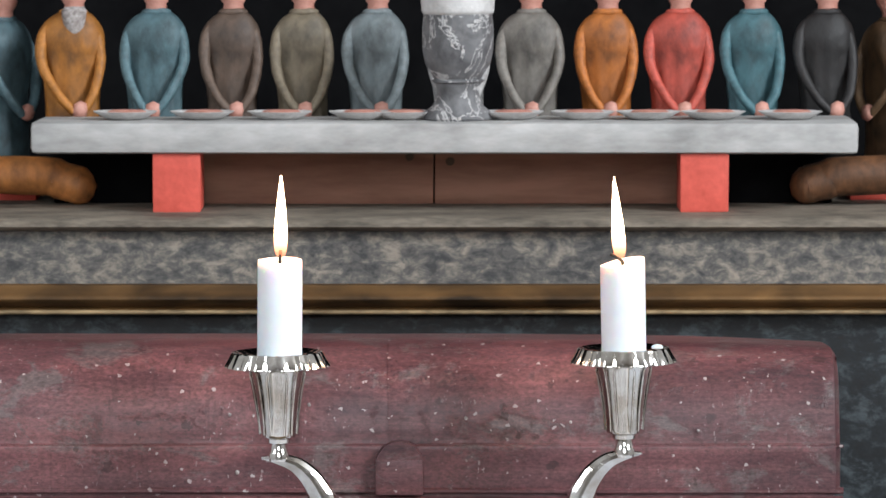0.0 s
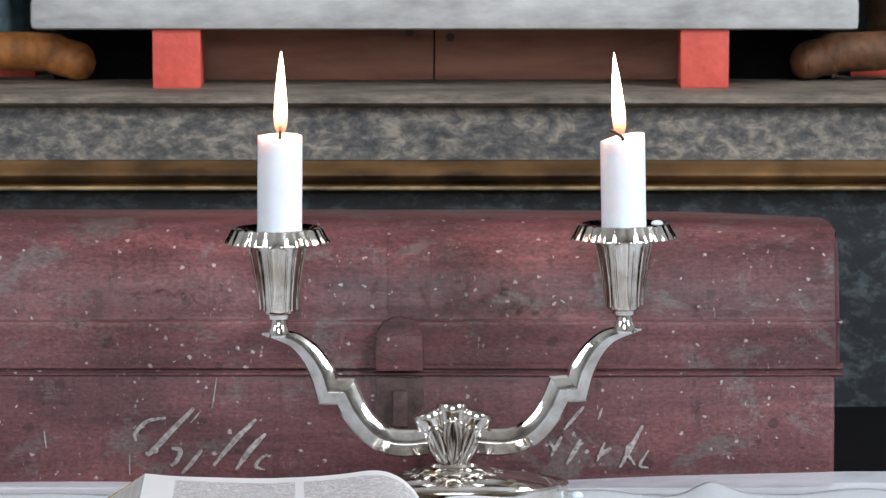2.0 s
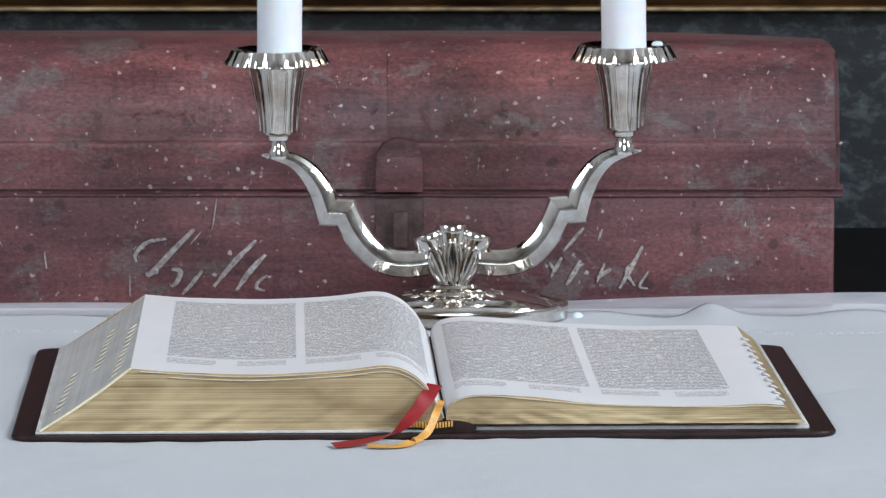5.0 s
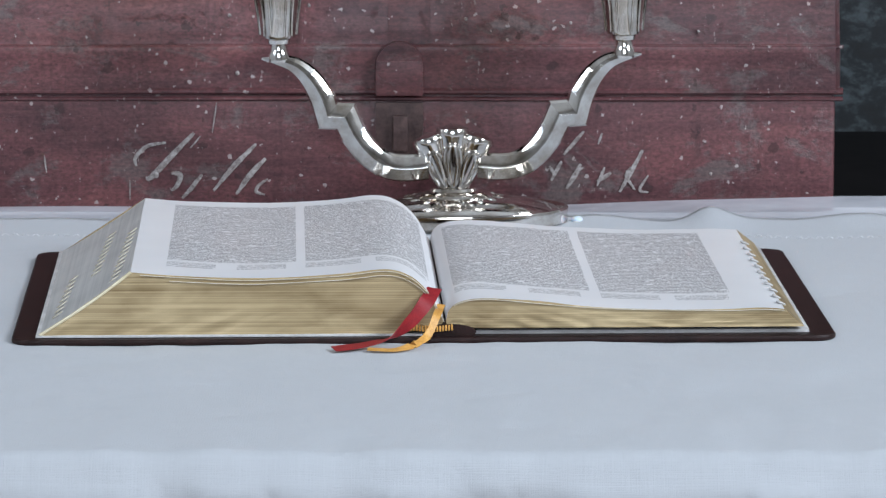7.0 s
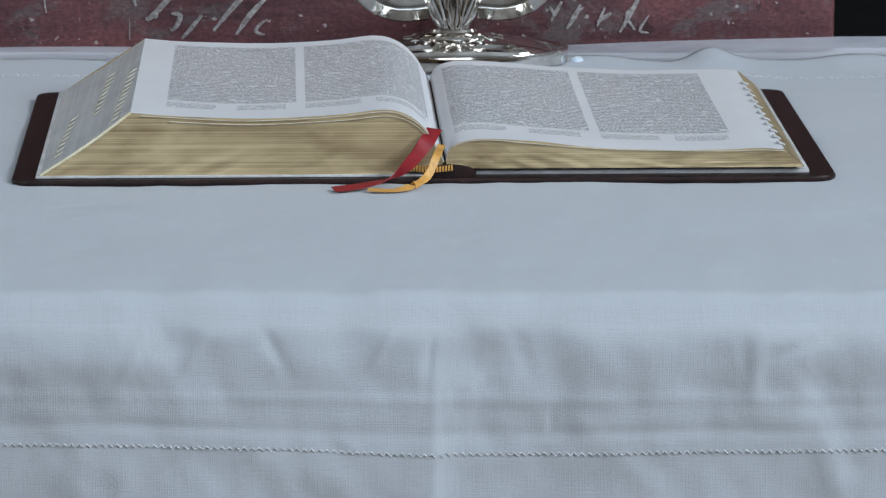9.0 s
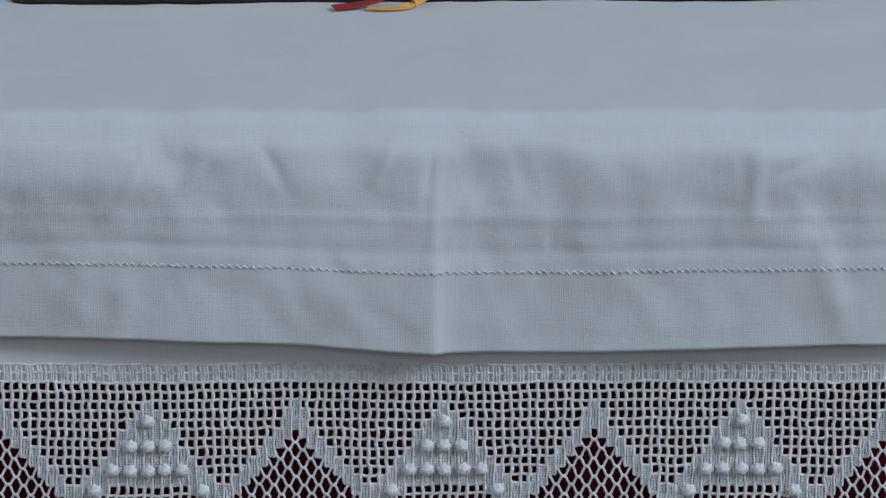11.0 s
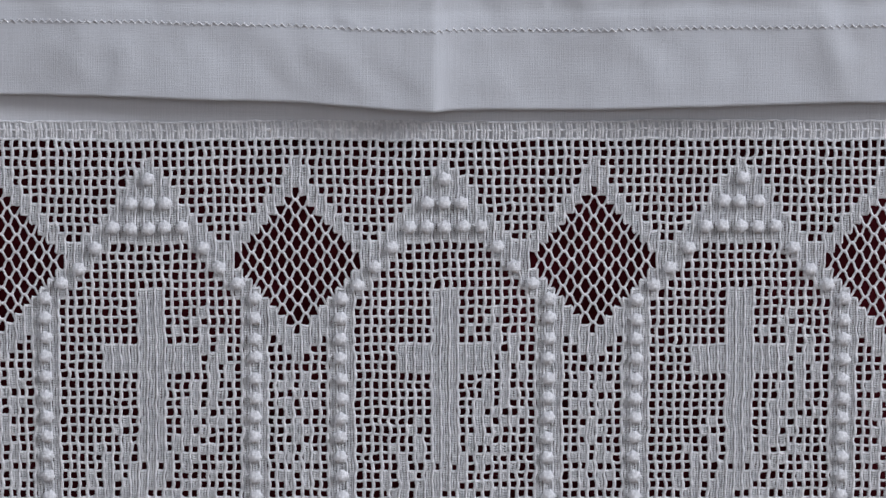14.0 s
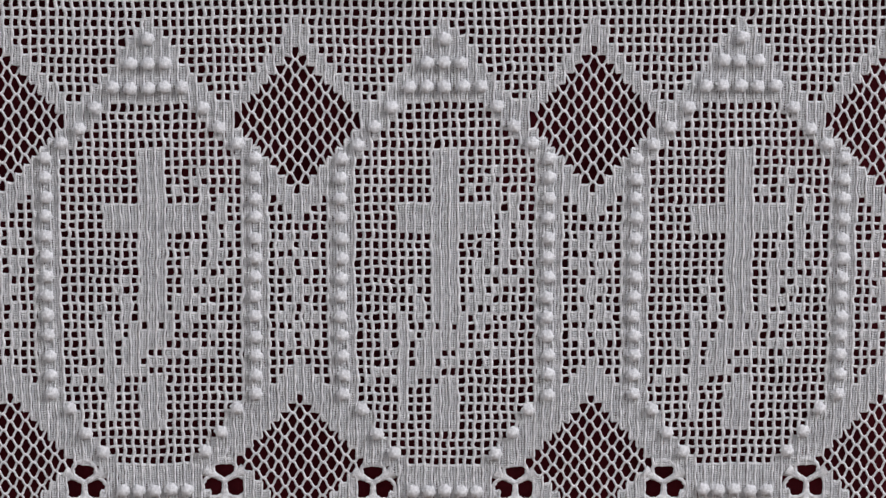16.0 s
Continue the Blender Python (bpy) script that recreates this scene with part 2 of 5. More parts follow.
def sheer():
    m, nt, b = nodes_of("sheer_voile")
    b.inputs["Base Color"].default_value = (0.62, 0.63, 0.68, 1)
    b.inputs["Roughness"].default_value = 0.8
    nt.links.new(ramp(nt, noise_of(nt, coords(nt, 0.3, 1, 1), 60, 3), [(0.3, (0.42,) * 3), (0.7, (0.62,) * 3)]), b.inputs["Alpha"])
    return m


SILVER, WAX, FLAME, TRUNK, PAGE, SHEER = silver(), wax(), flame_glow(), trunk_paint(), printed_page(), sheer()
GILT = gilt("gilt_page_edges", (0.21, 0.140, 0.060), (0.57, 0.44, 0.25), 0.3, 1400)
FOREEDGE = gilt("grey_fore_edge", (0.55, 0.55, 0.54), (0.80, 0.79, 0.77), 0.05, 900)
BRIGHTGOLD = gilt("bright_gilt", (0.72, 0.60, 0.36), (0.92, 0.84, 0.62), 0.3, 400)
LEAF = surface("cream_paper", (0.50, 0.43, 0.31), (0.76, 0.72, 0.63), 300, 0.7)
GOLDMOULD = gilt("worn_gold_moulding", (0.025, 0.014, 0.007), (0.25, 0.130, 0.048), 0.3, 60)
RUBBEDGOLD = surface("rubbed_gold", (0.020, 0.012, 0.006), (0.40, 0.28, 0.15), 40, 0.5, 0.2, 0.4, 0.0005, 5, (0.5, 1, 1))
MARBLE = marbled("grey_blue_marbling", (0.028, 0.030, 0.034), (0.120, 0.114, 0.104), (0.36, 0.31, 0.25), 120, 0.40, 0.61)
MARBLE_DARK = marbled("dark_blue_marbling", (0.003, 0.004, 0.005), (0.007, 0.011, 0.014), (0.070, 0.088, 0.096), 80, 0.42, 0.60)
OCHREMOULD = surface("ochre_grey_moulding", (0.055, 0.047, 0.038), (0.25, 0.21, 0.165), 55, 0.6, 0, 0.5, 0.0008, 5, (0.45, 1, 1))


# ---- mesh helpers ----
class Geo:
    """Collects vertices and faces for one mesh."""

    def __init__(self):
        self.v, self.f, self.uv, self.mi = [], [], [], []

    def add(self, verts, faces, uv=None, slot=0):
        n = len(self.v)
        self.v += [tuple(p) for p in verts]
        self.f += [tuple(n + i for i in q) for q in faces]
        self.mi += [slot] * len(faces)
        self.uv += uv if uv else [(0, 0)] * len(verts)
        return self

    def grid(self, nx, ny, fn, slot=0, flip=False):
        verts, uv, faces = [], [], []
        for j in range(ny + 1):
            for i in range(nx + 1):
                verts.append(fn(i / nx, j / ny))
                uv.append((i / nx, j / ny))
        w = nx + 1
        for j in range(ny):
            for i in range(nx):
                q = (j * w + i, j * w + i + 1, (j + 1) * w + i + 1, (j + 1) * w + i)
                faces.append(q[::-1] if flip else q)
        return self.add(verts, faces, uv, slot)

    def lathe(self, profile, n=32, sx=1.0, sy=1.0, at=(0, 0, 0), flute=None, slot=0):
        """profile: (radius, height) from below; flute(angle, height) scales the radius."""
        verts, faces = [], []
        for r, z in profile:
            for k in range(n):
                a = 2 * math.pi * k / n
                q = r * (flute(a, z) if flute else 1.0)
                verts.append((at[0] + q * sx * math.cos(a), at[1] + q * sy * math.sin(a), at[2] + z))
        m = len(profile)
        for j in range(m - 1):
            for k in range(n):
                faces.append((j * n + k, j * n + (k + 1) % n, (j + 1) * n + (k + 1) % n, (j + 1) * n + k))
        faces.append(tuple(range(n))[::-1])
        faces.append(tuple((m - 1) * n + k for k in range(n)))
        return self.add(verts, faces, None, slot)

    def sweep(self, path, section, up=(0, 1, 0), scale=None, slot=0):
        """A closed section (side, up) carried along a path; up is the section's second axis."""
        pts = [Vector(p) for p in path]
        upv, verts, faces, n = Vector(up), [], [], len(section)
        for i, p in enumerate(pts):
            t = (pts[min(i + 1, len(pts) - 1)] - pts[max(i - 1, 0)]).normalized()
            side = t.cross(upv).normalized()
            bi = side.cross(t).normalized()
            s, h = scale[i] if scale else (1, 1)
            verts += [p + side * a * s + bi * c * h for a, c in section]
        for i in range(len(pts) - 1):
            for k in range(n):
                faces.append((i * n + k, i * n + (k + 1) % n, (i + 1) * n + (k + 1) % n, (i + 1) * n + k))
        faces.append(tuple(range(n))[::-1])
        faces.append(tuple((len(pts) - 1) * n + k for k in range(n)))
        return self.add(verts, faces, None, slot)

    def box(self, x0, x1, y0, y1, z0, z1, bevel=0.001, m=None, slot=0):
        bm = bmesh.new()
        bmesh.ops.create_cube(bm, size=1)
        bmesh.ops.scale(bm, vec=(x1 - x0, y1 - y0, z1 - z0), verts=bm.verts)
        bmesh.ops.translate(bm, vec=((x0 + x1) / 2, (y0 + y1) / 2, (z0 + z1) / 2), verts=bm.verts)
        if bevel:
            bmesh.ops.bevel(bm, geom=list(bm.edges), offset=bevel, segments=2, affect="EDGES", profile=0.6)
        if m:
            bmesh.ops.transform(bm, matrix=m, verts=bm.verts)
        bm.verts.index_update()
        self.add([v.co[:] for v in bm.verts], [[v.index for v in f.verts] for f in bm.faces], None, slot)
        bm.free()
        return self

    def mesh(self, name, mats, sharp=38, jitter=0.0):
        me = bpy.data.meshes.new(name)
        v = self.v
        if jitter:
            v = [tuple(Vector(p) + noise.noise_vector(Vector(p) * 38) * jitter + noise.noise_vector(Vector(p) * 150) * jitter * 0.35) for p in v]
        me.from_pydata(v, [], self.f)
        for m in (mats if isinstance(mats, (list, tuple)) else [mats]):
            me.materials.append(m)
        me.polygons.foreach_set("material_index", self.mi)
        layer = me.uv_layers.new(name="UVMap")
        idx = np.zeros(len(me.loops), dtype=np.int32)
        me.loops.foreach_get("vertex_index", idx)
        layer.data.foreach_set("uv", np.array(self.uv, dtype=np.float32)[idx].ravel())
        me.shade_smooth()
        me.set_sharp_from_angle(angle=radians(sharp))
        me.update()
        return me


def thing(name, at, label, category, group="", rz=0.0, ry=0.0):
    ob = new(name)
    ob.matrix_basis = pose(*at, 0, ry, rz)
    ob.empty_display_size = 0.02
    return tagged(ob, label, category, group)


def part(name, geo, mats, parent, label="", sharp=38, jitter=0.0, kind=""):
    ob = new(name, geo.mesh(name, mats, sharp, jitter))
    ob.parent = parent
    return tagged(ob, label, kind=kind)


def solid(name, geo, mats, label, category, kind="", group="", sharp=38, jitter=0.0):
    return tagged(new(name, geo.mesh(name, mats, sharp, jitter)), label, category, group, kind)


def spline(points, n):
    """A smooth line through a few points."""
    p = [Vector(q) for q in points]
    p = [p[0] * 2 - p[1], *p, p[-1] * 2 - p[-2]]
    out = []
    for i in range(1, len(p) - 2):
        for k in range(n):
            t = k / n
            out.append(0.5 * (2 * p[i] + (p[i + 1] - p[i - 1]) * t + (2 * p[i - 1] - 5 * p[i] + 4 * p[i + 1] - p[i + 2]) * t * t
                              + (3 * p[i] - p[i - 1] - 3 * p[i + 1] + p[i + 2]) * t ** 3))
    return [*out, p[-2]]


def along(pairs, x):
    """Smooth value at x through (x, value) pairs."""
    if x <= pairs[0][0]:
        return pairs[0][1]
    for (a, p), (c, q) in zip(pairs, pairs[1:]):
        if x <= c:
            t = (x - a) / (c - a)
            return p + (q - p) * t * t * (3 - 2 * t)
    return pairs[-1][1]


def wob(x, y, s, seed=0.0):
    return noise.noise(Vector((x * s, y * s, seed)))


MM = 0.001
TABLE = 0.9955

# ---- the church room round the altar ----
def wall_with_opening(name, axis, at, lo, hi, a0, a1, z0, z1, label):
    """A wall 0.3 m thick across axis, with one window opening from a0 to a1 and z0 to z1."""
    g = Geo()
    for u0, u1, w0, w1 in ((lo, a0, 0, 5), (a1, hi, 0, 5), (a0, a1, 0, z0), (a0, a1, z1, 5)):
        if axis == "x":
            g.box(at - 0.15, at + 0.15, u0, u1, w0, w1, 0)
        else:
            g.box(u0, u1, at - 0.15, at + 0.15, w0, w1, 0)
    return solid(name, g, PLASTER, label, "wall", "structure")


wall_with_opening("wall_west", "x", -4.15, -4.0, 4.0, -1.1, 0.7, 2.6, 4.8, "grey plastered church wall with a tall window opening")
wall_with_opening("wall_east", "x", 4.15, -4.0, 4.0, -1.1, 0.7, 2.6, 4.8, "grey plastered church wall with a tall window opening")
wall_with_opening("wall_south", "y", -4.15, -4.3, 4.3, -1.3, 1.3, 2.0, 3.8, "grey plastered church wall with a wide window opening")
solid("wall_north", Geo().box(-4.3, 4.3, 4.0, 4.3, 0, 5, 0), PLASTER, "grey plastered wall behind the altar", "wall", "structure")
solid("ceiling", Geo().box(-4.3, 4.3, -4.3, 4.3, 5, 5.2, 0), PLASTER, "plain white plaster ceiling of the church", "ceiling", "structure")
solid("floor", Geo().box(-4.3, 4.3, -4.3, 4.3, -0.2, 0, 0), BOARDS, "brown wooden board floor of the church", "floor", "structure")

# ---- the altar block under its cloths ----
altar = thing("altar", (0, 2.4, 0), "altar table hung with a dark red frontal", "altar")
part("tabletop", Geo().box(-0.8, 0.8, -0.485, 0.5, 0.955, 0.9945, 0.004), BLACK, altar)
part("base", Geo().box(-0.76, 0.76, -0.45, 0.48, 0.0, 0.954, 0.004), OAK, altar)
part("frontal", Geo().grid(80, 40, lambda u, v: (-0.78 + 1.56 * u, -0.476 + 0.002 * wob(u, v * 0.2, 14), 0.05 + 0.90 * v)), FRONTAL, altar,
     "dark red woollen altar frontal")

# ---- the upper cloth: a plain linen runner with hemstitched ends ----
# pressed-in creases of the hanging front: across, share of the drop, lean in degrees, length, width, height (m)
CREASES = [(-0.021, 0.05, 60, 0.012, 0.0022, 0.0016), (-0.005, 0.14, 82, 0.010, 0.0020, -0.0016), (0.011, 0.30, 60, 0.008, 0.0030, 0.0012), (0.124, 0.20, 84, 0.016, 0.0040, 0.0022),
           (-0.123, 0.18, 62, 0.012, 0.0028, 0.0016), (-0.098, 0.14, 58, 0.010, 0.0026, 0.0014), (-0.067, 0.12, 118, 0.010, 0.0026, -0.0012), (0.043, 0.46, 86, 0.005, 0.0014, -0.0008),
           (0.142, 0.10, 25, 0.014, 0.0032, -0.0014), (0.150, 0.30, 80, 0.012, 0.0060, -0.0016), (-0.038, 0.58, 150, 0.008, 0.0022, 0.0004), (0.030, 0.10, 110, 0.010, 0.0030, -0.0010),
           (-0.095, 0.345, 1, 0.070, 0.0022, -0.00028), (-0.110, 0.51, 178, 0.060, 0.0022, -0.00024), (0.085, 0.51, 1, 0.050, 0.0022, -0.00024)]
soft_folds = random.Random(12)
CREASES += [(soft_folds.uniform(-0.19, 0.19), soft_folds.uniform(0.7, 0.95), soft_folds.uniform(70, 110), 0.014, soft_folds.uniform(0.005, 0.011), soft_folds.uniform(0.0006, 0.0018)) for k in range(9)]
CREASES = [(x, d, math.cos(radians(a)), math.sin(radians(a)), n, w, h) for x, d, a, n, w, h in CREASES]


def crease(x, d):
    total, z = 0.0, -d * 0.083
    for cx, cd, ca, sa, n, w, h in CREASES:
        px, pz = x - cx, z + cd * 0.083
        u, v = (px * ca + pz * sa) / n, (pz * ca - px * sa) / w
        if u * u + v * v < 8:
            total += h * math.exp(-u * u - v * v)
    return total


def runner_point(u, s):
    """u: across, 0 to 1; s: share of the cloth from the table's front edge, + to the back, - down the front."""
    x = -0.62 + 1.24 * u
    back = 0.622 + 0.006 * wob(x, 0, 9, 3) + 0.006 * math.exp(-((x - 0.137) / 0.012) ** 2)
    drop = 0.0808 + 0.0045 * math.exp(-((x - 0.02) / 0.085) ** 2) + 0.0010 * wob(x, 0, 16, 1) + 0.0015 * math.tanh(x / 0.08)
    if s >= 0:
        y = 1.905 + min(s, 1) * (back - 0.016)
        lift = 0.0012 * (wob(x, y, 16) + 0.5) + 0.0006 * wob(x, y, 60) + 0.0016 * wob(x, 0, 40, 8) * math.exp(-((y - 1.91) / 0.02) ** 2)
        lift += 0.0045 * math.exp(-((s - 1) / 0.04) ** 2) * max(0, 0.5 + 1.2 * wob(x, 0, 21, 5)) + 0.0050 * math.exp(-((x - 0.137) / 0.013) ** 2 - ((s - 0.99) / 0.05) ** 2)
        edge = max(0.0, 1 - s * back / 0.013)
        return x, y, TABLE + 0.0035 + lift - 0.010 * edge ** 2.2
    d = -s
    z = TABLE - 0.0065 - d * drop
    fold = 0.0044 * (math.exp(-(x + 0.003) / 0.005) if x > -0.003 else math.exp((x + 0.003) / 0.030)) * (0.3 + 0.7 * d) + 0.0035 * math.exp(-((x - 0.13) / 0.02) ** 2) * (1 - d)
    fold += 0.0036 * (wob(x, d * 0.05, 15, 7) + 0.3) * (0.25 + d) + 0.0042 * wob(x, d * 0.06, 42, 8) * (1.15 - d) ** 2
    fold += 0.0004 * wob(x * 0.15, d, 7, 9) + 0.0004 * math.exp(-((d - 0.36) / 0.03) ** 2) - 0.0003 * math.exp(-((d - 0.52) / 0.03) ** 2)
    fold += 0.0007 * wob(x, d * 0.12, 30, 6) + 0.0005 * wob(x, d * 0.083, 90, 16) + 0.85 * crease(x, d)
    ease = 1 - math.exp(-d * 16)
    return x, 1.905 - 0.0042 * ease - max(fold, -0.0025) * (0.2 + 0.8 * ease) - 0.0015 * max(0, d - 0.45), z


runner = thing("altar_runner", (0, 0, 0), "white linen altar runner with hemstitched edge, hanging over the front", "tablecloth")
g = Geo()
S_STEPS = [*np.linspace(-1, -0.001, 64), *np.linspace(0, 0.05, 14)[1:], *np.linspace(0.05, 1, 90)[1:]]
U_STEPS = [*np.linspace(0, 0.33, 40), *np.linspace(0.33, 0.67, 300)[1:], *np.linspace(0.67, 1, 40)[1:]]
g.grid(len(U_STEPS) - 1, len(S_STEPS) - 1, lambda u, v: runner_point(U_STEPS[round(u * (len(U_STEPS) - 1))], S_STEPS[round(v * (len(S_STEPS) - 1))]))
cloth = part("cloth", g, LINEN, runner, sharp=180)
mod = cloth.modifiers.new("thickness", "SOLIDIFY")
mod.thickness, mod.offset = 0.0007, -1


def stitch_row(s, step, size, out):
    """A row of small slanted stitches in the cloth at s."""
    g = Geo()
    n = int(1.1 / step)
    for k in range(n):
        u = 0.06 + 0.88 * k / n
        p = Vector(runner_point(u, s)) + Vector(out)
        tilt = 0.65 if k % 2 else -0.65
        g.sweep([p + Vector((-size * 0.5, 0, -size * tilt * 0.6)) * 1.0, p, p + Vector((size * 0.5, 0, size * tilt * 0.6))],
                [(-0.00028, 0), (0, 0.00028), (0.00028, 0), (0, -0.00028)], scale=[(0.4, 0.4), (1, 1), (0.4, 0.4)])
    return g


part("front_hemstitch", stitch_row(-0.615, 0.0015, 0.0024, (0, -0.0003, 0)), THREAD, runner, "row of small white hemstitches", kind="stuff")
part("back_hemstitch", stitch_row(0.915, 0.0026, 0.0020, (0, 0, 0.0003)), THREAD, runner, "row of small white hemstitches", kind="stuff")

# ---- the lower cloth with its crocheted border ----
altar_cloth = thing("altar_cloth", (0, 0, 0), "white linen altar cloth with a deep crocheted lace border", "tablecloth")


def under_point(u, v):
    x = -0.70 + 1.40 * u
    if v < 0.8:
        y = 2.578 - (2.578 - 1.908) * v / 0.8
        return x, y, TABLE + 0.0012 + 0.0008 * wob(x, y, 12, 11) - 0.013 * max(0.0, (1.932 - y) / 0.024) ** 2
    d = (v - 0.8) / 0.2
    return x, 1.908 - 0.0015 * min(1, d * 2.2) + 0.0006 * wob(x, d * 0.1, 14, 12) * d, TABLE - 0.0118 - 0.0942 * d


part("linen_panel", Geo().grid(200, 100, under_point), LINEN_OLD, altar_cloth, sharp=180)

# crochet chart: 34 columns to a repeat, counted from the middle of a diamond; rows from the top
PC, PR, LX, LZ, LY = 0.003518, 0.003886, -0.0590, 0.8877, 1.9062
OPEN_ROWS = {
    18: "7 8 9 10 11 12 13 14 15 19 20 21 22 24 25 26 27", 19: "7 8 9 10 11 12 13 14 15 19 20 21 23 24 25 26 27",
    20: "7 8 9 10 11 12 13 14 15 19 21 22 24 25 26 27", 21: "7 8 9 10 11 12 13 14 15 19 20 21 22 24 26 27",
    22: "7 8 9 10 11 24 26 27", 23: "7 8 9 10 11 23 26 27", 24: "7 8 9 10 11 23 25 27", 25: "7 8 9 10 11 12 13 14 15 19 20 21 22 23 25 27",
    26: "7 8 9 10 11 12 13 14 15 19 20 21 23 25 26 27", 27: "7 8 9 10 11 12 13 14 15 19 20 21 23 26 27",
    28: "7 8 9 10 11 12 13 14 15 19 20 23 25 26 27", 29: "7 8 9 10 11 12 13 14 15 19 20 22 24 25 27",
    30: "7 8 9 10 11 12 13 15 19 20 23 26 27", 31: "7 8 9 10 11 12 14 15 19 20 22 24 25 26 27", 32: "7 8 9 10 11 12 13 15 19 23 24 25 26 27",
    33: "7 8 9 10 12 13 15 19 21 22 25 26 27", 34: "7 8 9 10 11 13 15 20 23 24 25 26 27", 35: "7 8 9 10 11 13 14 16 18 20 22 23 24 26 27",
    36: "7 8 9 11 14 20 21 22 23 25 26 27", 37: "7 8 9 11 13 19 20 23 24 25 26 27", 38: "7 8 9 10 13 17 18 21 22 25 26 27",
    39: "7 8 9 10 11 13 16 19 20 21 23 24 25 26 27", 40: "7 8 11 17 18 19 20 21 22 23 24 25 26 27", 41: "7 9 10 14 15 16 19 20 21 22 23 24 25 26 27",
    42: "7 8 9 10 11 13 14 15 19 20 21 22 23 24 25 26 27", 43: "7 8 9 10 11 13 14 15 19 20 21 22 23 24 25 26 27",
    44: "8 9 10 11 13 14 15 19 20 21 22 23 24 25 26", 45: "9 10 11 13 14 15 19 20 21 22 23 24 25"}
OPEN_ROWS = {r: {int(c) for c in s.split()} for r, s in OPEN_ROWS.items()}
MID_ROWS = {21: "3", 22: "2 3", 23: "1 2 3", 24: "0 1 2 3", 25: "0 2 3", 26: "0 3", 27: "1 2 3", 28: "0 3", 29: "0 2 3", 30: "1 2 3", 31: "2 3",
            32: "1 2 3", 33: "0 2 3", 34: "0 3", 35: "1 2 3", 36: "0 3", 37: "0 2 3", 38: "0 1 2 3", 39: "1 2 3", 40: "2 3", 41: "3"}
MID_ROWS = {r: {int(c) for c in s.split()} for r, s in MID_ROWS.items()}
CAP = {1: -1, 2: 0, 3: 1, 4: 2, 5: 3, 6: 3, 7: 4, 8: 5, 9: 6, 10: 7}
LAST = 56


def chart(r, c):
    """'o' open, 'x' filled, '.' left out for a net diamond or a flower."""
    c = (c + 16) % 34 - 16
    ca = abs(c)
    e = 17 - ca
    if ca / 7.7 + abs(r - 12.5) / 8.3 < 1.0 or ca / 7.6 + abs(r - 50.2) / 8.0 < 1.0:
        return "."
    if (ca - 8.6) ** 2 + (r - 52.6) ** 2 < 6.6:
        return "."
    if r <= 1:
        return "o"
    if r <= 10:
        return "x" if ca <= max(r - 3, 0 if r < 3 else 1) or e <= CAP[r] else "o"
    if r <= 16:
        return "o" if e <= r - 7 and not (r == 16 and e <= 1) else "x"
    if r <= 45:
        if ca <= 3:
            return "o" if ca in MID_ROWS.get(r, ()) else "x"
        if ca <= 6:
            return "x"
        if r in OPEN_ROWS:
            return "o" if c % 34 in OPEN_ROWS[r] else "x"
        return "x" if e <= 1 else "o"
    if r == 46 and e <= 1:
        return "x"
    return "o" if e <= 54 - r and r < 51 else "x"


C0, C1 = -46, 76
rng = np.random.RandomState(4)
JIT = rng.normal(0, 1, (LAST + 2, C1 - C0 + 2, 2))


def node(c, r):
    """Place in the lace of chart position c, r (cell edges at whole numbers), with the slack of hand work."""
    ci, ri = int(round(c)) - C0, int(round(r))
    j = JIT[min(max(ri, 0), LAST + 1), min(max(ci, 0), C1 - C0 + 1)]
    x, z = LX + (c - 0.5) * PC, LZ - (r - 0.5) * PR
    x += 0.0011 * wob(x, z, 14, 21) + 0.0005 * wob(x, z, 60, 22) + 0.00019 * j[0]
    z += 0.0012 * wob(x, z, 12, 23) + 0.0005 * wob(x, z, 55, 24) + 0.00021 * j[1]
    return np.array((x, LY + 0.0016 * wob(x, z, 9, 25), z))


RING = [(math.cos(2 * math.pi * k / 6), math.sin(2 * math.pi * k / 6)) for k in range(6)]


class Threads:
    """Many short yarns in the plane of the lace, as one mesh."""

    def __init__(self):
        self.v, self.f, self.n = [], [], 0

    def yarn(self, pts, radii, flat=0.75):
        p = np.asarray(pts)
        t = np.gradient(p, axis=0)
        t /= np.linalg.norm(t, axis=1)[:, None] + 1e-12
        side = np.stack([t[:, 2], np.zeros(len(p)), -t[:, 0]], 1)
        r = np.asarray(radii)[:, None]
        rings = [p + side * r * a + np.array((0, flat, 0)) * r * b for a, b in RING]
        v = np.stack(rings, 1).reshape(-1, 3)
        m = len(p)
        q = np.arange((m - 1) * 6).reshape(m - 1, 6)
        nxt = np.roll(q, -1, 1)
        self.v.append(v)
        self.f.append(np.stack([q, nxt, nxt + 6, q + 6], 2).reshape(-1, 4) + self.n)
        self.n += len(v)

    def mesh(self, name, mat):
        me = bpy.data.meshes.new(name)
        me.from_pydata(np.concatenate(self.v).tolist(), [], np.concatenate(self.f).tolist())
        me.materials.append(mat)
        me.shade_smooth()
        return me


lace = Threads()
POST, CHAIN = 0.00078, 0.00060
ROPE = (1.12, 0.80, 1.10, 0.82, 1.08, 0.82, 1.10, 0.80, 1.12)


